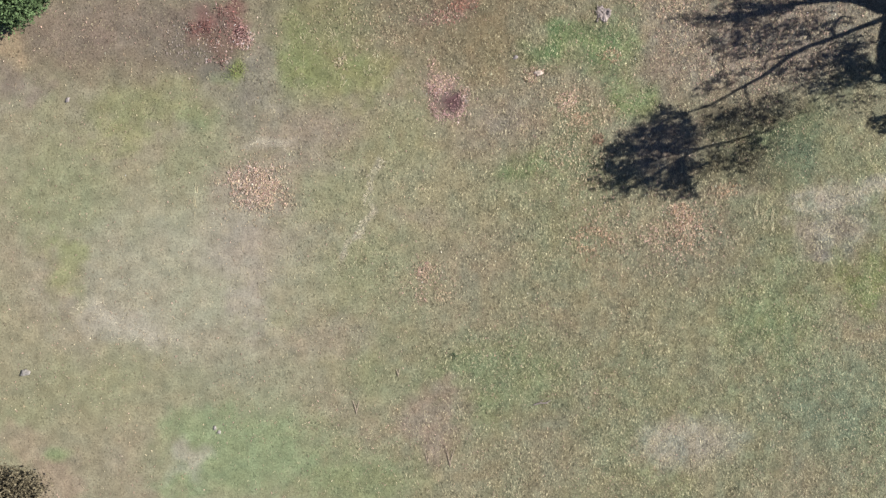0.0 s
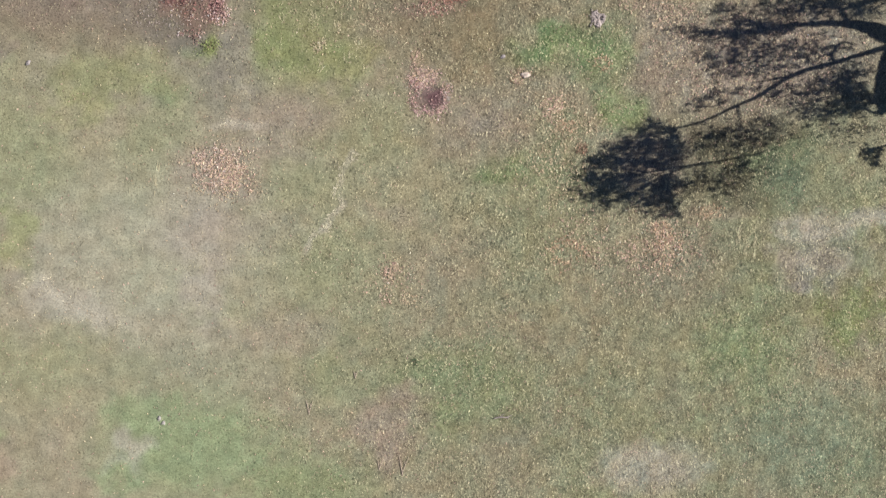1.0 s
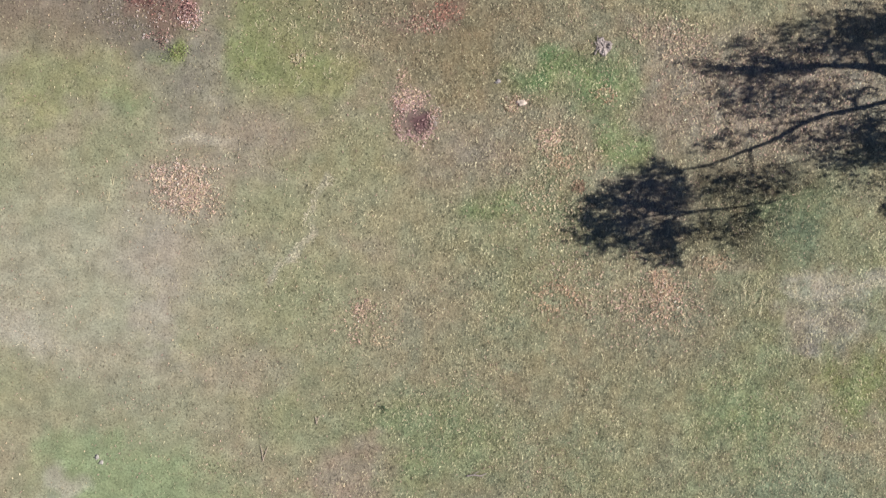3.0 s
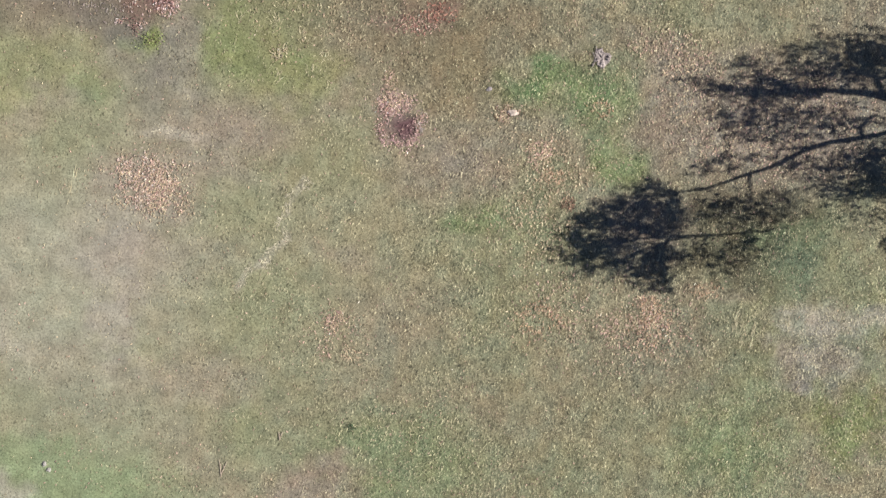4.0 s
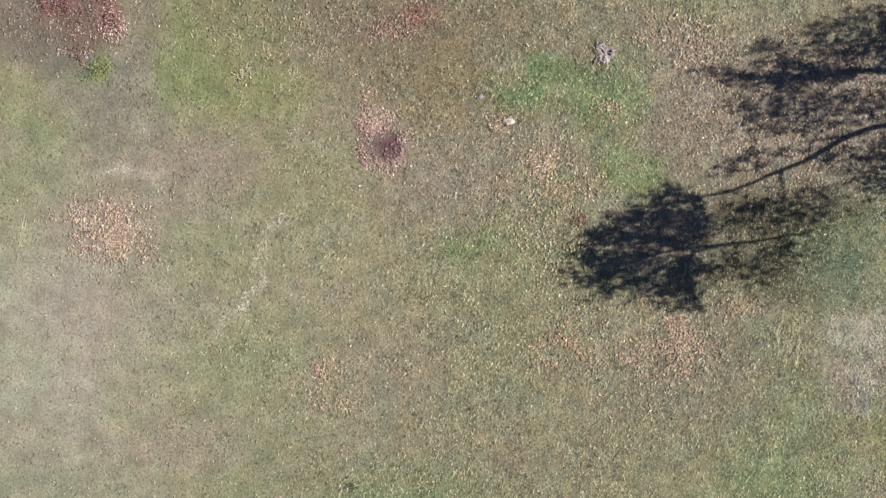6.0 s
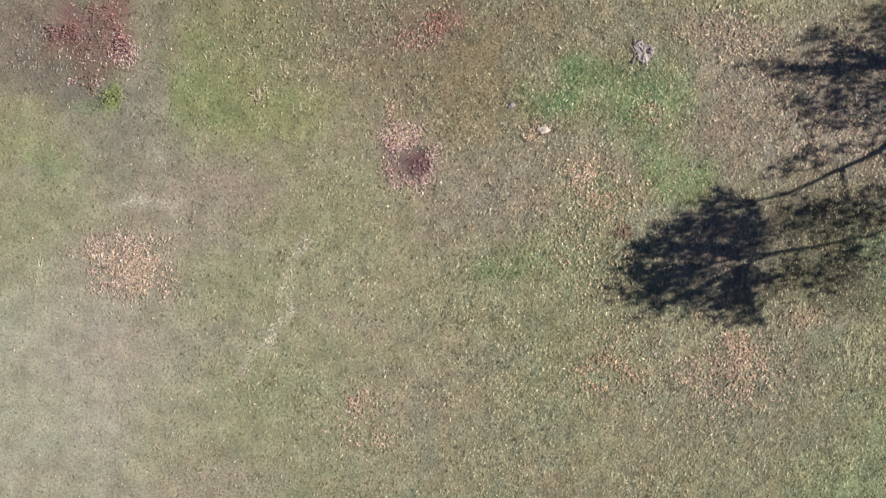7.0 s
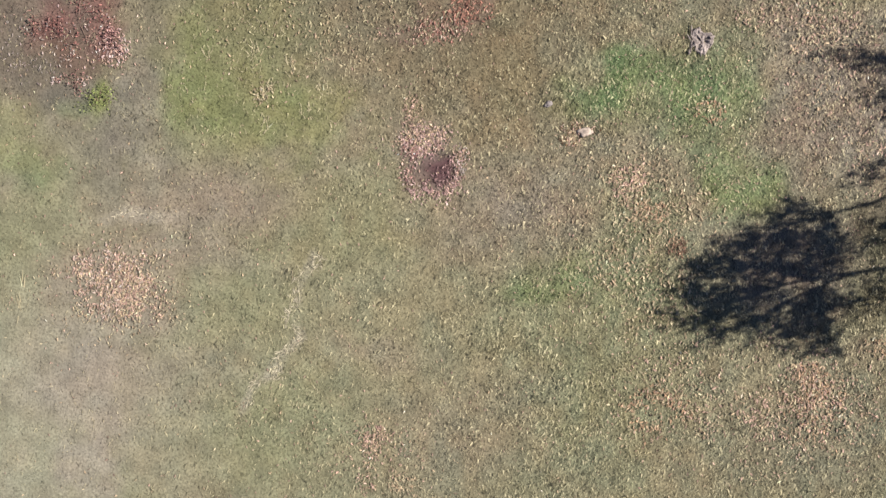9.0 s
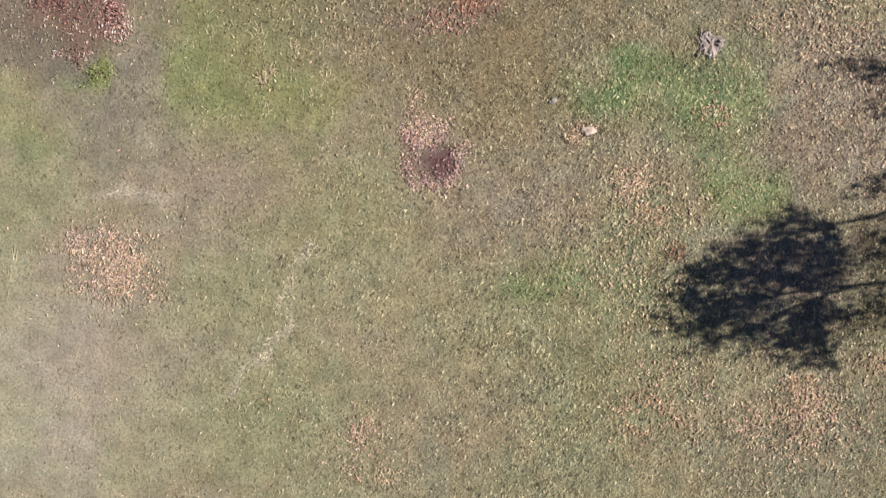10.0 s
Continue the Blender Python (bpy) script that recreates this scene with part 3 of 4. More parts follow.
def tall_tree():
    fork = shade_of(20.7, 2.45, 6.5)
    tree = new("tree")
    tree.location = (fork[0] + 0.15, fork[1] + 0.05, 0)
    tagged(tree, "tall gnarled tree with dark bark and clumped foliage beside the meadow", "tree")
    parts = []

    def limb(name, ground, heights, radii, seed):
        parts.append(part(name, tube([shade_of(x, y, h) for (x, y), h in zip(ground, heights)], radii, seed=seed), BARK, None))

    bx, by = tree.location.x, tree.location.y
    parts.append(part("trunk", tube([(bx + 0.1, by, -0.2), (bx, by + 0.05, 0.6), (bx - 0.1, by, 2.2), (bx, by + 0.1, 4.4), fork], [0.62, 0.47, 0.42, 0.38, 0.34], 14, 0.06, 1), BARK, None))
    limb("limb", ((20.7, 2.45), (19.75, 2.6), (19.16, 2.81), (18.03, 2.92), (16.81, 2.83), (15.6, 2.65), (14.41, 2.38), (13.22, 2.14), (11.78, 2.08), (10.3, 1.95)),
         (6.5, 6.6, 6.7, 6.9, 7.1, 7.3, 7.5, 7.7, 7.8, 7.9), (0.36, 0.33, 0.28, 0.17, 0.12, 0.09, 0.07, 0.045, 0.025, 0.01), 2)
    limb("limb", ((20.7, 2.4), (19.82, 2.05), (18.91, 1.71), (17.5, 1.19), (16.33, 0.80), (15.35, 0.27), (14.4, -0.42), (13.5, -0.88), (13.06, -1.12), (11.91, -1.73), (10.9, -2.05), (9.8, -2.6)),
         (6.5, 6.7, 6.8, 7.0, 7.1, 7.3, 7.4, 7.6, 7.7, 7.9, 8.0, 8.0), (0.2, 0.12, 0.105, 0.10, 0.10, 0.085, 0.08, 0.065, 0.06, 0.05, 0.04, 0.02), 3)
    limb("limb", ((20.7, 2.5), (20.38, 1.9), (20.2, 1.2), (20.12, 0.3), (20.1, -0.4), (19.95, -0.8)), (6.5, 6.4, 6.2, 6.0, 5.8, 5.7), (0.40, 0.40, 0.38, 0.36, 0.27, 0.08), 4)
    limb("twig", ((19.8, -0.8), (19.5, -0.78), (19.17, -0.62), (18.7, -0.76)), (5.7, 5.7, 5.8, 5.8), (0.05, 0.045, 0.04, 0.02), 5)
    limb("branch", ((18.1, 2.95), (17.85, 3.25), (17.8, 3.5), (18.68, 3.82), (19.59, 4.11), (20.6, 4.5)), (6.9, 7.0, 7.2, 7.5, 7.8, 8.0), (0.09, 0.08, 0.075, 0.07, 0.06, 0.03), 6)
    limb("twig", ((17.55, 1.25), (17.5, 1.62), (17.62, 1.82), (17.95, 2.14), (18.32, 2.06)), (7.0, 7.1, 7.2, 7.3, 7.4), (0.07, 0.065, 0.06, 0.05, 0.02), 8)
    limb("twig", ((16.3, 2.8), (16.45, 2.95), (16.72, 3.2), (17.05, 3.36)), (7.2, 7.25, 7.3, 7.4), (0.05, 0.05, 0.045, 0.02), 19)
    limb("twig", ((17.5, 1.6), (17.2, 1.55), (16.9, 1.4)), (7.1, 7.2, 7.3), (0.05, 0.04, 0.02), 9)
    limb("twig", ((15.82, 0.6), (15.0, 0.32), (14.0, 0.12)), (7.2, 7.3, 7.4), (0.05, 0.035, 0.015), 10)
    limb("twig", ((13.46, -0.88), (13.55, -1.15), (13.62, -1.5)), (7.6, 7.5, 7.4), (0.05, 0.045, 0.03), 11)
    limb("branch", ((14.6, -2.95), (14.03, -3.01), (13.03, -3.3), (12.2, -3.47), (11.37, -3.64), (10.53, -3.82), (9.7, -4.04), (9.21, -4.26), (8.72, -4.57), (8.07, -4.93), (7.25, -5.47)),
         (7.3, 7.4, 7.5, 7.6, 7.65, 7.7, 7.7, 7.65, 7.6, 7.5, 7.4), (0.015, 0.03, 0.042, 0.05, 0.05, 0.042, 0.036, 0.03, 0.026, 0.02, 0.01), 12)
    limb("branch", ((11.37, -3.70), (10.55, -4.07), (9.73, -4.53), (9.24, -4.8)), (7.65, 7.6, 7.5, 7.45), (0.04, 0.036, 0.028, 0.012), 13)
    limb("twig", ((12.3, -3.5), (12.2, -3.75), (12.0, -4.1)), (7.6, 7.5, 7.4), (0.04, 0.035, 0.015), 14)
    limb("twig", ((19.6, -2.34), (20.3, -2.17), (21.3, -1.6), (20.6, -0.4)), (5.3, 5.5, 5.6, 5.9), (0.03, 0.04, 0.045, 0.05), 15)
    limb("limb", ((20.8, 2.5), (22.5, 4.2), (24.0, 6.2), (25.0, 8.0)), (6.5, 8.5, 10.0, 11.0), (0.26, 0.18, 0.11, 0.03), 16)
    limb("limb", ((20.8, 2.4), (22.6, 1.2), (24.2, -1.0), (25.0, -3.4)), (6.5, 8.0, 9.2, 9.8), (0.24, 0.17, 0.1, 0.03), 17)
    limb("limb", ((20.8, 2.4), (22.0, 2.6), (22.8, 2.2), (23.0, 1.5)), (6.5, 9.0, 11.0, 12.2), (0.24, 0.16, 0.09, 0.03), 18)

    def foliage(x, y, h, reach=0.08, count=9, size=0.15):
        places = np.c_[x + SUN_X * h, y + SUN_Y * h, h]
        v3, f, t = sprays(places, reach, count, size, (0.055, 0.075, 0.035))
        parts.append(tagged(mesh_object("leaf_clump", v3, f, BLADE, t), kind="stuff"))

    def clump(gx, gy, rx, ry, h, tufts, turn=14.0):
        a, r = rng.random(tufts) * 2 * math.pi, np.sqrt(rng.random(tufts)) * np.exp(rng.normal(0, 0.18, tufts))
        u, v = r * np.cos(a) * rx, r * np.sin(a) * ry
        c, s = math.cos(radians(turn)), math.sin(radians(turn))
        x, y = gx + u * c - v * s, gy + u * s + v * c
        keep = vnoise(x * 0.6, y * 1.6, 0.3, 2) > 0.4
        foliage(x[keep], y[keep], h + rng.normal(0, 0.3, keep.sum()))

    def sprigs(gx, gy, rx, ry, h, cover, size=0.11):
        """Hanging leafy sprigs, long and thin, whose shadows streak one way; cover: leaf shade over the patch."""
        n = max(4, int(cover * math.pi * rx * ry / (0.81 * size * size)))
        a, r = rng.random(n) * 2 * math.pi, np.sqrt(rng.random(n)) * np.exp(rng.normal(0.12, 0.32, n))
        x, y = gx + r * np.cos(a) * rx + r * np.sin(a) * ry * 0.2, gy + r * np.sin(a) * ry + r * np.cos(a) * rx * 0.16
        turn, length = radians(14) + rng.normal(0, 0.22, n), rng.uniform(0.2, 0.55, n)
        t = rng.random((n, 7)) - 0.5
        px = x[:, None] + (length * np.cos(turn))[:, None] * t + rng.normal(0, 0.02, t.shape)
        py = y[:, None] + (length * np.sin(turn))[:, None] * t + rng.normal(0, 0.02, t.shape)
        hh = h + rng.normal(0, 0.22, n)[:, None] + 0.0 * t
        foliage(px.ravel(), py.ravel(), hh.ravel(), 0.03, 1, size)

    def fan(root, h, tips, dense, wide=0.1, seed=1):
        """Leafy twigs that spread from one place of a branch to their tips, each with shorter side twigs."""
        r = random.Random(seed)
        for k, (tx, ty) in enumerate(tips):
            dx, dy = tx - root[0], ty - root[1]
            bow = r.uniform(-0.12, 0.12)
            line = [root, (root[0] + dx * 0.5 - dy * bow, root[1] + dy * 0.5 + dx * bow), (tx, ty)]
            limb("twig", line, (h, h - 0.08, h - 0.2), (0.028, 0.02, 0.007), 300 + 17 * seed + k)
            runs = [(line[0], line[1], 0.5), (line[1], line[2], 1.0)]
            for j in range(4):
                f = r.uniform(0.25, 0.9)
                px, py = root[0] + dx * f, root[1] + dy * f
                turn, reach = r.choice((-1, 1)) * r.uniform(0.35, 0.8), r.uniform(0.3, 0.65)
                way = math.atan2(dy, dx) + turn
                runs.append(((px, py), (px + reach * math.cos(way), py + reach * math.sin(way)), 0.8))
            xs, ys = [], []
            for (ax, ay), (ex, ey), share in runs:
                for _ in range(int(dense * share * math.hypot(ex - ax, ey - ay) * 46)):
                    f = r.random()
                    xs.append(ax + (ex - ax) * f + r.gauss(0, wide * 0.5))
                    ys.append(ay + (ey - ay) * f + r.gauss(0, wide * 0.5))
            foliage(np.array(xs), np.array(ys), h - 0.1 + rng.normal(0, 0.12, len(xs)), 0.03, 1, 0.12)

    # the hanging clump: from the end of the low limb, then along the branch below it
    fan((10.9, -2.15), 7.9, ((10.1, -1.88), (9.5, -1.82), (8.85, -2.25), (8.45, -2.62), (8.1, -3.05), (9.0, -3.1)), 0.7, 0.08, 1)
    fan((10.9, -2.3), 7.85, ((9.6, -2.7), (10.1, -3.2), (10.6, -3.3), (11.1, -3.1), (9.3, -3.3)), 0.7, 0.1, 2)
    fan((10.53, -3.82), 7.7, ((7.1, -3.55), (7.75, -3.4), (8.6, -3.5), (9.3, -3.45), (6.6, -3.8), (6.9, -3.95)), 0.62, 0.05, 3)
    fan((9.7, -4.04), 7.7, ((6.8, -4.1), (6.4, -4.4), (7.5, -3.95), (6.6, -4.25)), 0.6, 0.05, 4)
    fan((9.21, -4.26), 7.65, ((6.8, -4.75), (7.3, -4.5), (6.3, -5.0), (7.0, -4.6)), 0.62, 0.05, 5)
    fan((8.72, -4.57), 7.6, ((6.8, -5.15), (6.4, -5.4), (7.5, -5.0)), 0.6, 0.06, 6)
    fan((8.07, -4.93), 7.5, ((7.2, -5.5), (7.45, -5.95), (7.85, -5.6), (8.2, -5.65)), 0.55, 0.06, 7)
    fan((10.55, -4.07), 7.6, ((10.0, -4.85), (10.3, -5.4), (10.56, -5.85), (10.95, -5.6), (11.4, -5.95), (9.8, -5.95)), 0.62, 0.09, 8)
    fan((9.73, -4.53), 7.5, ((9.2, -5.2), (8.7, -5.75), (9.4, -5.8), (8.5, -5.15), (8.1, -5.4)), 0.45, 0.06, 9)
    # along the upper limb and its branch
    fan((14.6, 2.55), 7.5, ((12.6, 2.2), (11.7, 2.05), (12.0, 2.55), (13.0, 2.5), (13.3, 1.6)), 0.9, 0.12, 10)
    fan((15.6, 2.7), 7.4, ((14.0, 2.45), (14.5, 3.4), (14.3, 1.65), (12.4, 3.1)), 0.7, 0.12, 11)
    fan((12.2, 2.12), 7.7, ((10.6, 2.05), (9.8, 2.0), (10.7, 1.75), (11.6, 1.5)), 0.4, 0.07, 12)
    fan((17.8, 3.45), 7.4, ((16.5, 3.5), (14.8, 4.3), (16.2, 4.6), (16.6, 5.1)), 0.9, 0.14, 13)
    fan((19.7, -0.2), 6.0, ((17.1, -0.85), (16.5, -0.9), (18.0, 0.6), (18.3, -0.4), (17.4, 0.1)), 0.85, 0.12, 14)
    fan((20.2, -2.25), 5.5, ((19.5, -2.85), (19.2, -2.6), (19.8, -3.1)), 1.1, 0.1, 15)
    for patches in (CLUMP, SIDE_SPRAYS, UPPER_SPRAYS, THIN_SPRAYS):
        for gx, gy, rx, ry, h, cover in patches:
            sprigs(gx, gy, rx, ry, h, cover)
    for gx, gy, rx, ry, h, cover in FINE_FILL:
        sprigs(gx, gy, rx, ry, h, cover, 0.085)
    for gx, gy, h in ((24.5, 7.4, 11.0), (23.3, 5.4, 9.6), (25.2, -3.0, 9.9), (24.0, -0.6, 9.2), (23.0, 1.6, 12.3), (22.6, 2.4, 10.6), (26.0, 9.0, 11.6)):
        clump(gx, gy, 1.5, 1.1, h, 190)
    inverse = Matrix.Translation(-tree.location)
    for p in parts:
        p.parent = tree
        p.data.transform(inverse)
    return tree


# shadow's centre and half-size on the ground, height of the sprigs, how dense they hang
CLUMP = (
    (10.75, -2.85, 0.45, 0.65, 7.8, 0.7), (9.5, -3.0, 0.9, 0.5, 7.8, 0.4), (9.35, -3.62, 1.0, 0.2, 7.7, 0.7), (7.95, -3.62, 0.7, 0.13, 7.6, 0.9),
    (7.95, -4.62, 0.8, 0.2, 7.6, 0.7), (10.26, -4.93, 0.4, 0.36, 7.5, 0.65), (9.6, -1.97, 0.3, 0.25, 7.9, 0.8), (10.2, -3.6, 0.8, 0.22, 7.7, 0.7),
    (10.7, -5.5, 0.6, 0.4, 7.5, 0.3), (9.6, -5.2, 0.9, 0.4, 7.5, 0.25), (8.6, -2.95, 0.6, 0.3, 7.7, 0.4), (10.9, -4.3, 0.5, 0.4, 7.6, 0.6),
    (9.2, -4.6, 1.0, 0.3, 7.5, 0.35), (7.7, -4.2, 0.8, 0.35, 7.6, 0.3),
)
FINE_FILL = (
    (10.0, -3.3, 1.1, 0.4, 7.8, 0.4), (9.0, -3.3, 1.0, 0.3, 7.7, 0.24), (9.3, -4.2, 1.2, 0.3, 7.6, 0.4), (10.95, -3.5, 0.45, 0.4, 7.7, 0.5),
    (9.9, -4.9, 1.1, 0.6, 7.5, 0.22), (8.3, -4.3, 1.0, 0.5, 7.6, 0.24), (8.2, -5.1, 0.9, 0.4, 7.5, 0.32), (10.8, -4.7, 0.6, 0.7, 7.6, 0.5),
    (9.5, -2.6, 1.0, 0.5, 7.8, 0.25), (10.8, -5.4, 0.6, 0.4, 7.5, 0.3), (13.2, -4.0, 1.5, 0.7, 7.5, 0.26), (13.2, -2.6, 1.5, 0.6, 7.5, 0.24), (8.2, -3.1, 0.7, 0.35, 7.7, 0.55), (8.5, -2.85, 0.5, 0.2, 7.7, 0.25), (7.5, -3.55, 0.6, 0.2, 7.6, 0.5),
    (14.6, -2.7, 1.2, 0.9, 7.4, 0.2), (9.2, -4.7, 0.9, 0.3, 7.5, 0.35), (9.6, -5.3, 0.9, 0.35, 7.5, 0.2),
)
SIDE_SPRAYS = (
    (12.9, -2.55, 1.2, 0.5, 7.5, 0.14), (13.0, -4.1, 1.2, 0.5, 7.5, 0.14), (11.8, -4.1, 0.6, 0.45, 7.5, 0.25), (14.3, -2.2, 0.9, 0.45, 7.4, 0.3),
    (14.2, -3.5, 0.7, 0.4, 7.4, 0.25), (11.9, -2.6, 0.6, 0.5, 7.6, 0.3), (11.9, -1.1, 0.6, 0.16, 7.8, 0.35), (12.5, -0.95, 0.6, 0.12, 7.7, 0.3), (18.6, -0.1, 0.8, 0.5, 6.2, 0.4),
    (15.0, -0.3, 0.3, 0.2, 7.4, 0.4), (12.6, -0.5, 1.0, 0.3, 7.7, 0.25), (11.8, -0.9, 0.6, 0.18, 7.8, 0.35), (13.0, -0.3, 0.8, 0.3, 7.6, 0.3), (12.6, -4.7, 1.0, 0.4, 7.5, 0.12),
)
UPPER_SPRAYS = (
    (13.1, 2.12, 1.1, 0.2, 7.7, 0.95), (14.8, 2.42, 1.1, 0.2, 7.5, 1.0), (17.6, 4.5, 1.2, 0.6, 7.8, 0.9), (19.2, 4.9, 1.4, 0.8, 7.9, 1.3),
    (16.3, 3.4, 1.0, 0.35, 7.3, 0.4), (18.9, 3.5, 1.0, 0.3, 7.4, 0.4), (14.5, 1.2, 1.6, 0.6, 7.4, 0.28), (12.8, 0.8, 0.8, 0.5, 7.6, 0.3),
    (12.5, 3.1, 0.7, 0.35, 7.7, 0.4), (16.4, 1.8, 1.5, 0.7, 7.2, 0.2), (14.6, 3.9, 1.0, 0.4, 7.6, 0.4), (17.4, 0.4, 0.8, 0.4, 6.4, 0.3),
)
THIN_SPRAYS = (
    (12.4, 1.2, 1.0, 0.8, 7.6, 0.22), (14.6, 1.0, 1.6, 0.7, 7.4, 0.34), (17.0, 1.9, 1.4, 0.5, 7.1, 0.25), (13.6, 1.6, 1.2, 0.35, 7.5, 0.5),
    (14.2, 3.0, 1.5, 0.6, 7.6, 0.27), (16.2, 3.3, 1.4, 0.5, 7.4, 0.33), (16.0, 4.3, 1.3, 0.7, 7.7, 0.4), (18.2, 4.3, 1.5, 0.9, 7.8, 0.5),
    (18.2, 0.6, 1.0, 0.6, 6.4, 0.5), (17.6, -0.4, 1.4, 0.6, 6.2, 0.55), (18.8, -0.3, 0.8, 0.5, 6.0, 0.5), (15.2, 0.0, 1.0, 0.4, 7.3, 0.25),
    (18.4, 0.9, 0.9, 0.5, 6.6, 0.42), (17.2, 0.2, 1.2, 0.5, 6.5, 0.35), (16.0, -0.3, 1.1, 0.5, 6.9, 0.28), (18.6, -0.6, 1.0, 0.5, 6.0, 0.4),
    (13.6, -1.9, 1.3, 0.5, 7.5, 0.24), (14.9, -1.6, 1.2, 0.5, 7.4, 0.28), (12.2, -2.4, 0.7, 0.5, 7.6, 0.26), (18.6, -1.5, 1.2, 0.5, 5.8, 0.25), (17.0, -1.2, 1.0, 0.35, 6.4, 0.25), (15.6, 3.5, 1.6, 0.4, 7.5, 0.3), (18.2, 3.4, 1.3, 0.4, 7.4, 0.3),
)
tall_tree()


def shrub(x, y, radius, height, count, colour, label, stems=9, size=0.1, seed=1):
    """A low shrub: stems that fan out of the ground and a crown of many small leaves."""
    r = random.Random(seed)
    ob = new("shrub")
    ob.location = (x, y, 0)
    tagged(ob, label, "shrub")
    tips = []
    for k in range(stems):
        a, d = r.uniform(0, 6.28), radius * math.sqrt(r.uniform(0.1, 1))
        h = height * (1 - 0.5 * (d / radius) ** 2) * r.uniform(0.7, 1)
        tip = (d * math.cos(a), d * math.sin(a), h)
        tips.append(tip)
        part("stem", tube([(0.06 * math.cos(a), 0.06 * math.sin(a), -0.05), (tip[0] * 0.35, tip[1] * 0.35, h * 0.55), tip], [0.012, 0.009, 0.004], 6, 0.1, seed + k), RED_STEM, ob)
    places = []
    for k in range(count):
        t = tips[k % stems]
        f = r.uniform(0.55, 1.12)
        places.append((t[0] * f + r.gauss(0, radius * 0.22), t[1] * f + r.gauss(0, radius * 0.22), max(0.03, t[2] * f + r.gauss(0, height * 0.12))))
    v, f, tn = sprays(places, 0.06, 7, size, colour)
    crown = mesh_object("crown", v, f, LITTER, tn)
    crown.parent = ob
    return ob


shrub(-9.5, 1.95, 0.75, 0.05, 75, (0.20, 0.085, 0.08), "low creeping shrub with dull red leaves over brown earth", 6, 0.055, 3)
shrub(-8.65, 1.4, 0.5, 0.07, 75, (0.30, 0.175, 0.165), "low creeping shrub with pinkish red leaves", 5, 0.06, 4)
shrub(-9.5, 0.4, 0.42, 0.07, 24, (0.23, 0.115, 0.105), "sparse creeping shrub with red-brown leaves", 4, 0.055, 6)
shrub(-10.45, 1.85, 0.45, 0.07, 50, (0.21, 0.10, 0.09), "sparse low shrub with red-brown leaves", 5, 0.055, 5)
shrub(-8.85, -0.2, 0.45, 0.05, 60, (0.168, 0.200, 0.062), "small yellow-green leafy tuft in the grass", 7, 0.055, 7)
shrub(0.3, -12.7, 0.16, 0.09, 16, (0.065, 0.095, 0.05), "small dark green weed in the grass", 5, 0.06, 8)
shrub(-17.75, 2.9, 1.45, 1.3, 1000, (0.078, 0.118, 0.05), "dense green leafy bush at the meadow's edge", 16, 0.13, 9)
shrub(-16.7, 2.95, 0.6, 0.45, 170, (0.085, 0.120, 0.055), "small ragged green bush at the meadow's edge", 8, 0.11, 10)
shrub(-19.6, -18.6, 1.75, 0.7, 1100, (0.118, 0.098, 0.062), "dark olive-brown bush beside sandy ground", 14, 0.12, 12)


def lump(radius, squash, seed, mat_rough=0.7):
    """A rounded, uneven stone."""
    bm = bmesh.new()
    bmesh.ops.create_icosphere(bm, subdivisions=3, radius=1)
    for v in bm.verts:
        k = 1 + mat_rough * noise.noise(v.co * 1.3 + Vector((seed * 7.1, 0, 0))) + 0.3 * noise.noise(v.co * 3.5 + Vector((0, seed * 3.3, 0)))
        v.co = Vector((v.co.x * radius * k, v.co.y * radius * k * 0.7, max(v.co.z, -0.5) * radius * squash * k))
    for f in bm.faces:
        f.smooth = True
    return bm


def stone(x, y, radius, mat, label, seed, turn=0.0):
    me = bpy.data.meshes.new("stone")
    bm = lump(radius, 0.26, seed)
    bm.to_mesh(me)
    bm.free()
    me.materials.append(mat)
    ob = new("stone", me)
    ob.matrix_world = pose(x, y, radius * 0.2, 0, 0, turn)
    return tagged(ob, label, "stone")


stone(4.22, -0.27, 0.18, PALE_STONE, "pale tan stone lying in the grass", 1, 12)
stone(3.19, 0.42, 0.11, DARK_STONE, "small purple-grey stone in green grass", 2, 40)
stone(-15.95, -1.26, 0.1, DARK_STONE, "grey stone sunk in the grass", 3, 75)
stone(-18.25, -12.9, 0.18, GREY_STONE, "flat pale grey stone in thin grass", 4, 10)
stone(-10.1, -15.78, 0.1, GREY_STONE, "small pale pebble in green grass", 5, 30)
stone(-10.28, -15.6, 0.1, GREY_STONE, "small pale pebble in green grass", 6, 80)


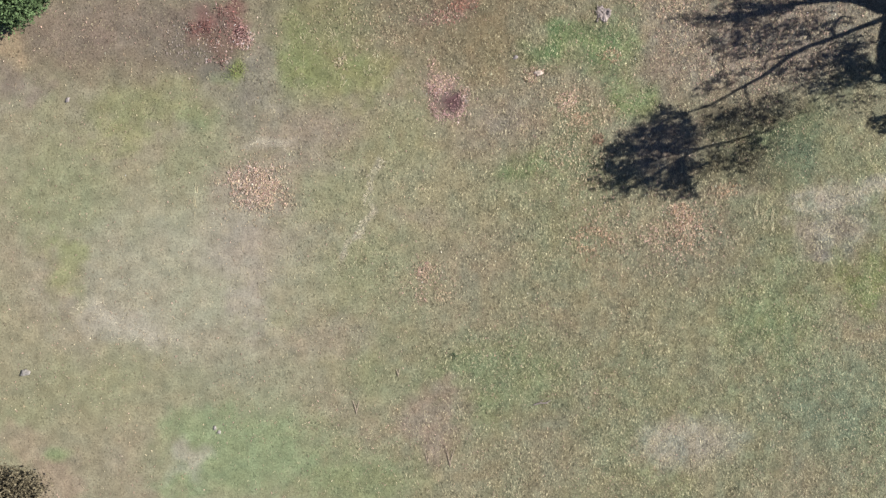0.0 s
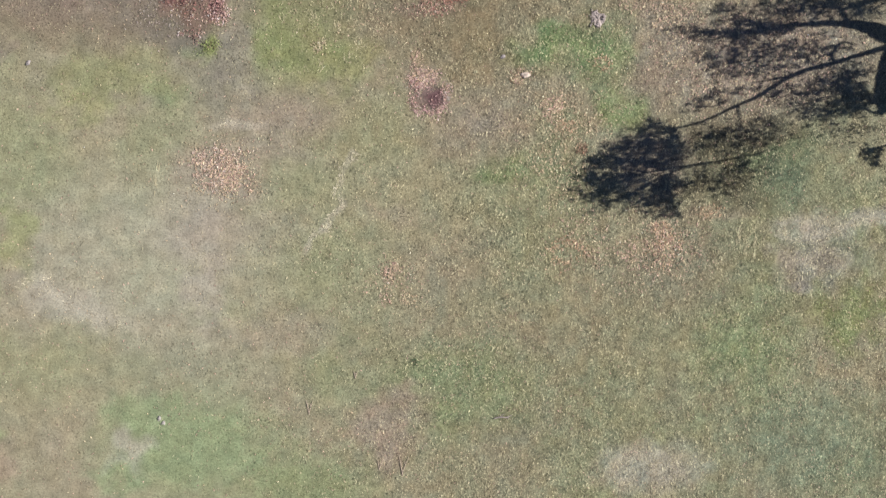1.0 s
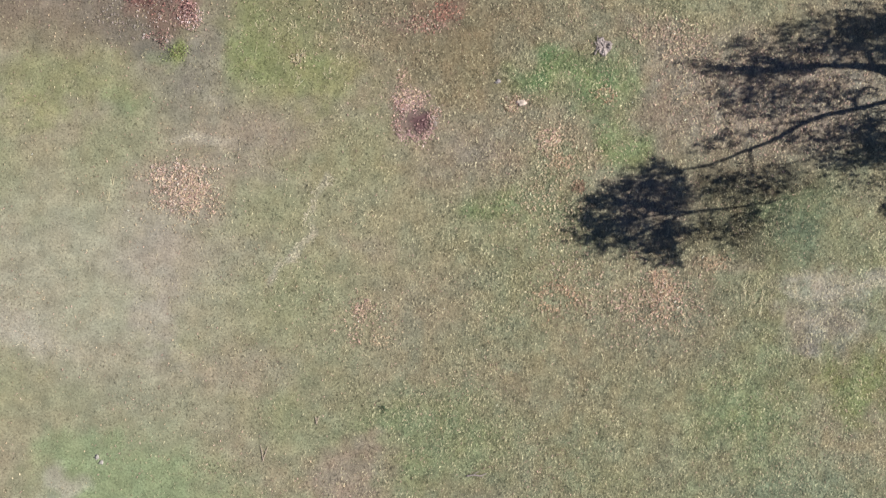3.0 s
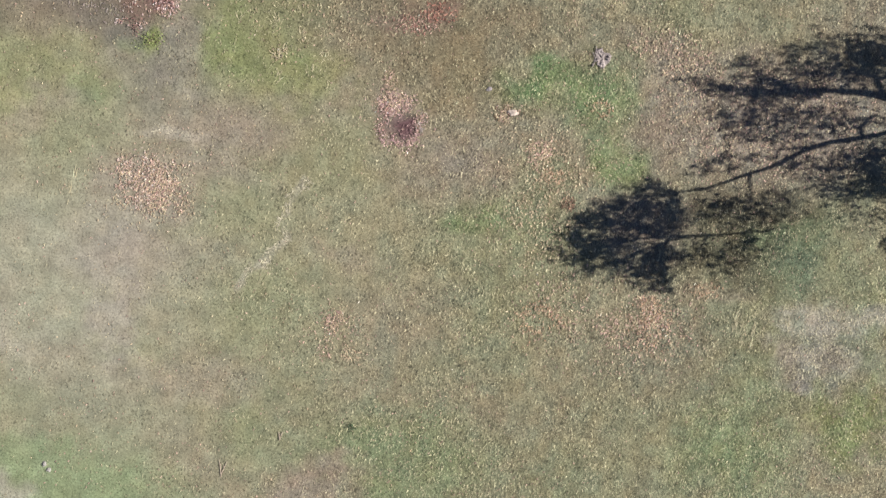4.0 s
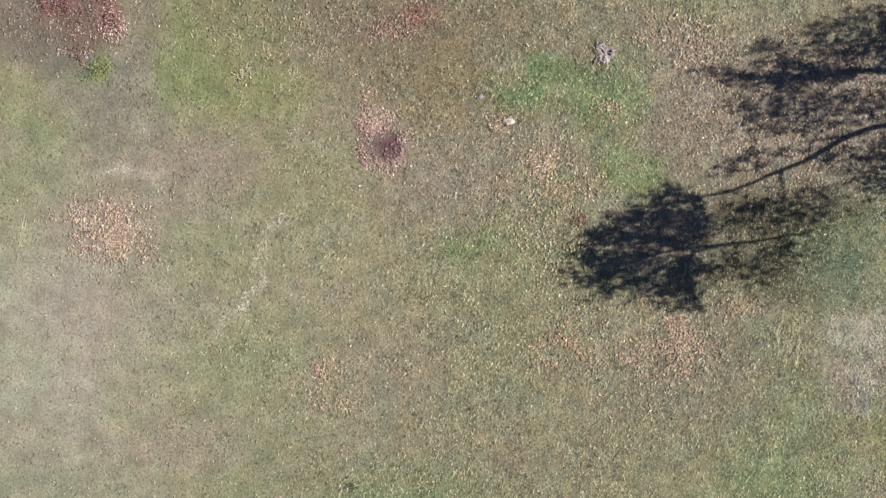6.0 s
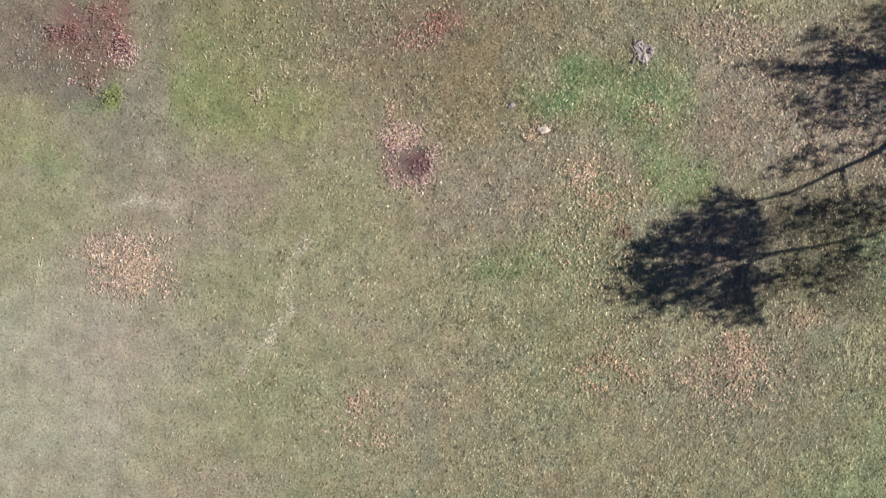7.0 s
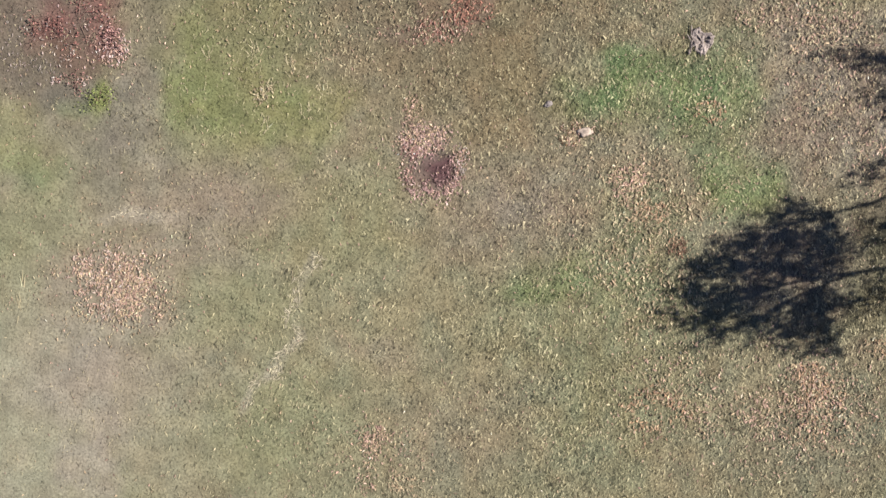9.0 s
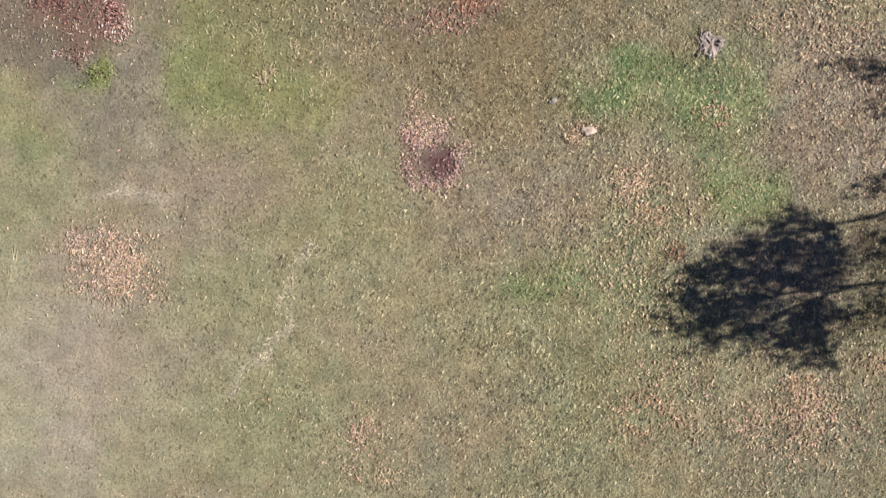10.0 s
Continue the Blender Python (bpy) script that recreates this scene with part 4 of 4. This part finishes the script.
def stump(x, y):
    ob = new("stump")
    ob.location = (x, y, 0)
    tagged(ob, "weathered grey broken tree stump among green grass", "stump")
    r = random.Random(4)
    body = bmesh.new()
    sides, rings = 18, []
    wob = [1 + 0.22 * math.sin(3 * k * 0.349 + 0.5) + r.uniform(-0.12, 0.12) for k in range(sides)]
    for z, s in ((-0.05, 1.3), (0.01, 1.2), (0.04, 1.1), (0.07, 1.0), (0.065, 0.7), (0.04, 0.25)):
        rings.append([body.verts.new((0.25 * s * wob[k] * math.cos(k * 0.349), 0.28 * s * wob[k] * math.sin(k * 0.349), z + (r.uniform(-0.03, 0.04) if z > 0.03 else 0)))
                      for k in range(sides)])
    for a, b in zip(rings, rings[1:]):
        for k in range(sides):
            body.faces.new((a[k], a[(k + 1) % sides], b[(k + 1) % sides], b[k]))
    body.faces.new(rings[-1])
    part("body", body, DEAD_WOOD, ob)
    for k, a in enumerate((0.4, 1.9, 3.6, 5.0)):
        c, s = math.cos(a), math.sin(a)
        part("root", tube([(0.2 * c, 0.2 * s, 0.05), (0.3 * c, 0.33 * s, 0.02), (0.38 * c + 0.05 * s, 0.41 * s, -0.03)], [0.06, 0.045, 0.015], 7, 0.15, k), DEAD_WOOD, ob)

    for k in range(12):
        u, v = r.uniform(-0.33, 0.33), r.uniform(-0.34, 0.34)
        d, turn = r.uniform(0.06, 0.16), r.gauss(0.1, 0.5)
        part("splinter", tube([(u, v - d, 0.04), (u + 0.5 * d * turn, v, 0.065), (u + d * turn, v + d, 0.045)], [0.012, 0.022, 0.008], 5, 0.2, 60 + k), DEAD_WOOD, ob)


stump(7.13, 2.28)


def dead_stalk(x, y, length, seed):
    """A dry forked weed, bent nearly flat over the grass."""
    r = random.Random(seed)
    ob = new("dead_stalk")
    ob.location = (x, y, 0)
    tagged(ob, "dark dry forked weed stalk bent over the grass", "weed stalk", group="dry stalks")
    part("stem", tube([(0, -0.08 * length, -0.03), (0.01, length * 0.05, 0.02), (0.0, length * 0.15, 0.03)], [0.018, 0.018, 0.016], 6, 0.1, seed), STALK, ob)
    for k, spread in enumerate((-0.22, 0.26)):
        d = length * r.uniform(0.8, 1.0)
        twig = part("twig", tube([(0.0, length * 0.1, 0.03), (spread * d * 0.45, d * 0.55, 0.04), (spread * d * r.uniform(0.85, 1.1), d, 0.055)], [0.016, 0.014, 0.008], 5, 0.1, seed + k), STALK, ob)
        part("shoot", tube([(spread * d * 0.45, d * 0.55, 0.04), (spread * d * 0.2, d * 0.8, 0.05)], [0.009, 0.005], 4, 0.1, seed + k), STALK, twig)


for k, (x, y, h) in enumerate(((-4.08, -15.18, 0.75), (0.05, -17.7, 1.05), (-0.95, -17.5, 0.5), (-2.2, -13.53, 0.4))):
    dead_stalk(x, y, h, 40 + k)


def fallen_twig(x, y, length, turn, seed):
    """A dead twig lying on the grass, with two short side shoots."""
    ob = new("fallen_twig")
    ob.matrix_world = pose(x, y, 0, 0, 0, turn)
    tagged(ob, "weathered grey dead twig lying on the grass", "twig")
    h = length / 2
    part("stem", tube([(-h, 0, 0.03), (-h * 0.3, 0.03, 0.05), (h * 0.4, -0.02, 0.05), (h, 0.05, 0.03)], [0.03, 0.032, 0.026, 0.012], 7, 0.15, seed), DEAD_WOOD, ob)
    part("shoot", tube([(-h * 0.3, 0.03, 0.05), (0, 0.12, 0.06), (h * 0.3, 0.15, 0.05)], [0.016, 0.012, 0.006], 5, 0.15, seed + 1), DEAD_WOOD, ob)
    part("shoot", tube([(h * 0.4, -0.02, 0.05), (h * 0.65, -0.1, 0.05)], [0.014, 0.006], 5, 0.15, seed + 2), DEAD_WOOD, ob)


fallen_twig(4.25, -14.95, 0.8, 10, 91)


def straw_tuft(x, y, radius, n, height, seed, sweep=0.5):
    """A loose tuft of tall bleached grass stems bent over one another."""
    r = np.random.default_rng(seed)
    a, d = r.random(n) * 2 * math.pi, radius * np.sqrt(r.random(n))
    px, py = d * np.cos(a), d * np.sin(a) + (r.random(n) - 0.5) * height
    px = px + 0.04 * np.sin(py * 7 + seed)
    a = math.pi * 0.5 + r.normal(0, sweep, n) + math.pi * (r.random(n) < 0.15)
    v, f, t = blades(px, py, 0.12 + 0.3 * height * r.uniform(0.6, 1.2, n), r.uniform(0.03, 0.045, n), radians(1) * r.uniform(70, 86, n),
                     np.clip(np.array((0.44, 0.38, 0.25)) * np.exp(r.normal(0, 0.2, n))[:, None], 0, 0.6), (np.cos(a), np.sin(a)))
    v[:, 2] += float(lie(np.array([x]), np.array([y]))[0]) - np.repeat(lie(px, py), 3)
    ob = mesh_object("straw_tuft", v, f, BLADE, t)
    ob.location = (x, y, 0.0)
    tagged(ob, "tuft of tall bleached grass stems bent over", "grass tuft", group="tufts of tall grass")


for k, (x, y, radius, n, length) in enumerate(((14.05, -7.0, 0.08, 16, 0.75), (14.4, -7.3, 0.09, 16, 0.65), (14.84, -7.5, 0.08, 18, 0.95), (14.8, -6.6, 0.06, 8, 0.4), (16.2, -6.5, 0.1, 10, 0.4), (-10.8, -6.1, 0.07, 10, 0.9),
                                               (-4.41, 0.1, 0.2, 24, 0.34), (-4.31, -0.66, 0.12, 12, 0.34), (-2.78, 0.3, 0.2, 20, 0.3), (-3.23, -0.35, 0.14, 14, 0.3), (-5.95, 1.1, 0.16, 12, 0.3),
                                               (-3.06, 1.1, 0.2, 16, 0.28), (-2.48, -0.7, 0.14, 12, 0.28), (-4.7, 1.2, 0.2, 18, 0.32), (-3.7, 0.8, 0.2, 16, 0.3), (-2.2, 0.9, 0.2, 14, 0.26), (-3.9, 1.9, 0.25, 16, 0.28))):
    straw_tuft(x, y + length * 0.5, radius, n, length, 70 + k, 0.22 if length > 0.38 else 0.5)


def straw_line(line, n, wide, seed):
    """Bleached straw trodden flat in a thin winding line."""
    r = np.random.default_rng(seed)
    p = np.array(line)
    seg = np.hypot(*(p[1:] - p[:-1]).T)
    along = np.sort(r.random(n)) * seg.sum()
    i = np.minimum(np.searchsorted(np.cumsum(seg), along), len(seg) - 1)
    k = (along - np.r_[0, np.cumsum(seg)][i]) / seg[i]
    d = (p[1:] - p[:-1]) / seg[:, None]
    x, y = p[i, 0] + k * seg[i] * d[i, 0], p[i, 1] + k * seg[i] * d[i, 1]
    off = r.normal(0, wide, n) + (vnoise(x, y, 0.55, 3) - 0.5) * 0.55
    x, y = x - d[i, 1] * off, y + d[i, 0] * off
    keep = vnoise(x, y, 0.5, 6) * 0.6 + vnoise(x, y, 0.22, 1) * 0.4 > 0.28
    x, y, d, n = x[keep], y[keep], d[i][keep], int(keep.sum())
    a = np.arctan2(d[:, 1], d[:, 0]) + r.normal(0, 0.6, n) + math.pi * (r.random(n) < 0.5)
    c = np.clip(np.array((0.395, 0.35, 0.26)) * np.exp(r.normal(0, 0.16, n))[:, None], 0, 0.6)
    v, f, t = blades(x, y, r.uniform(0.09, 0.2, n), r.uniform(0.03, 0.05, n), radians(1) * r.uniform(70, 86, n), c, (np.cos(a), np.sin(a)))
    tagged(mesh_object("straw", v, f, BLADE, t), "thin winding line of bleached straw trodden flat", "straw", group="lines of straw", kind="stuff")


for k, (n, wide, line) in enumerate(((540, 0.055, STREAKS[0][2]), (480, 0.07, STREAKS[1][2]), (170, 0.06, STREAKS[2][2]), (240, 0.2, STREAKS[3][2]),
                                     (70, 0.09, STREAKS[4][2]))):
    straw_line(line, n, wide, 200 + k)
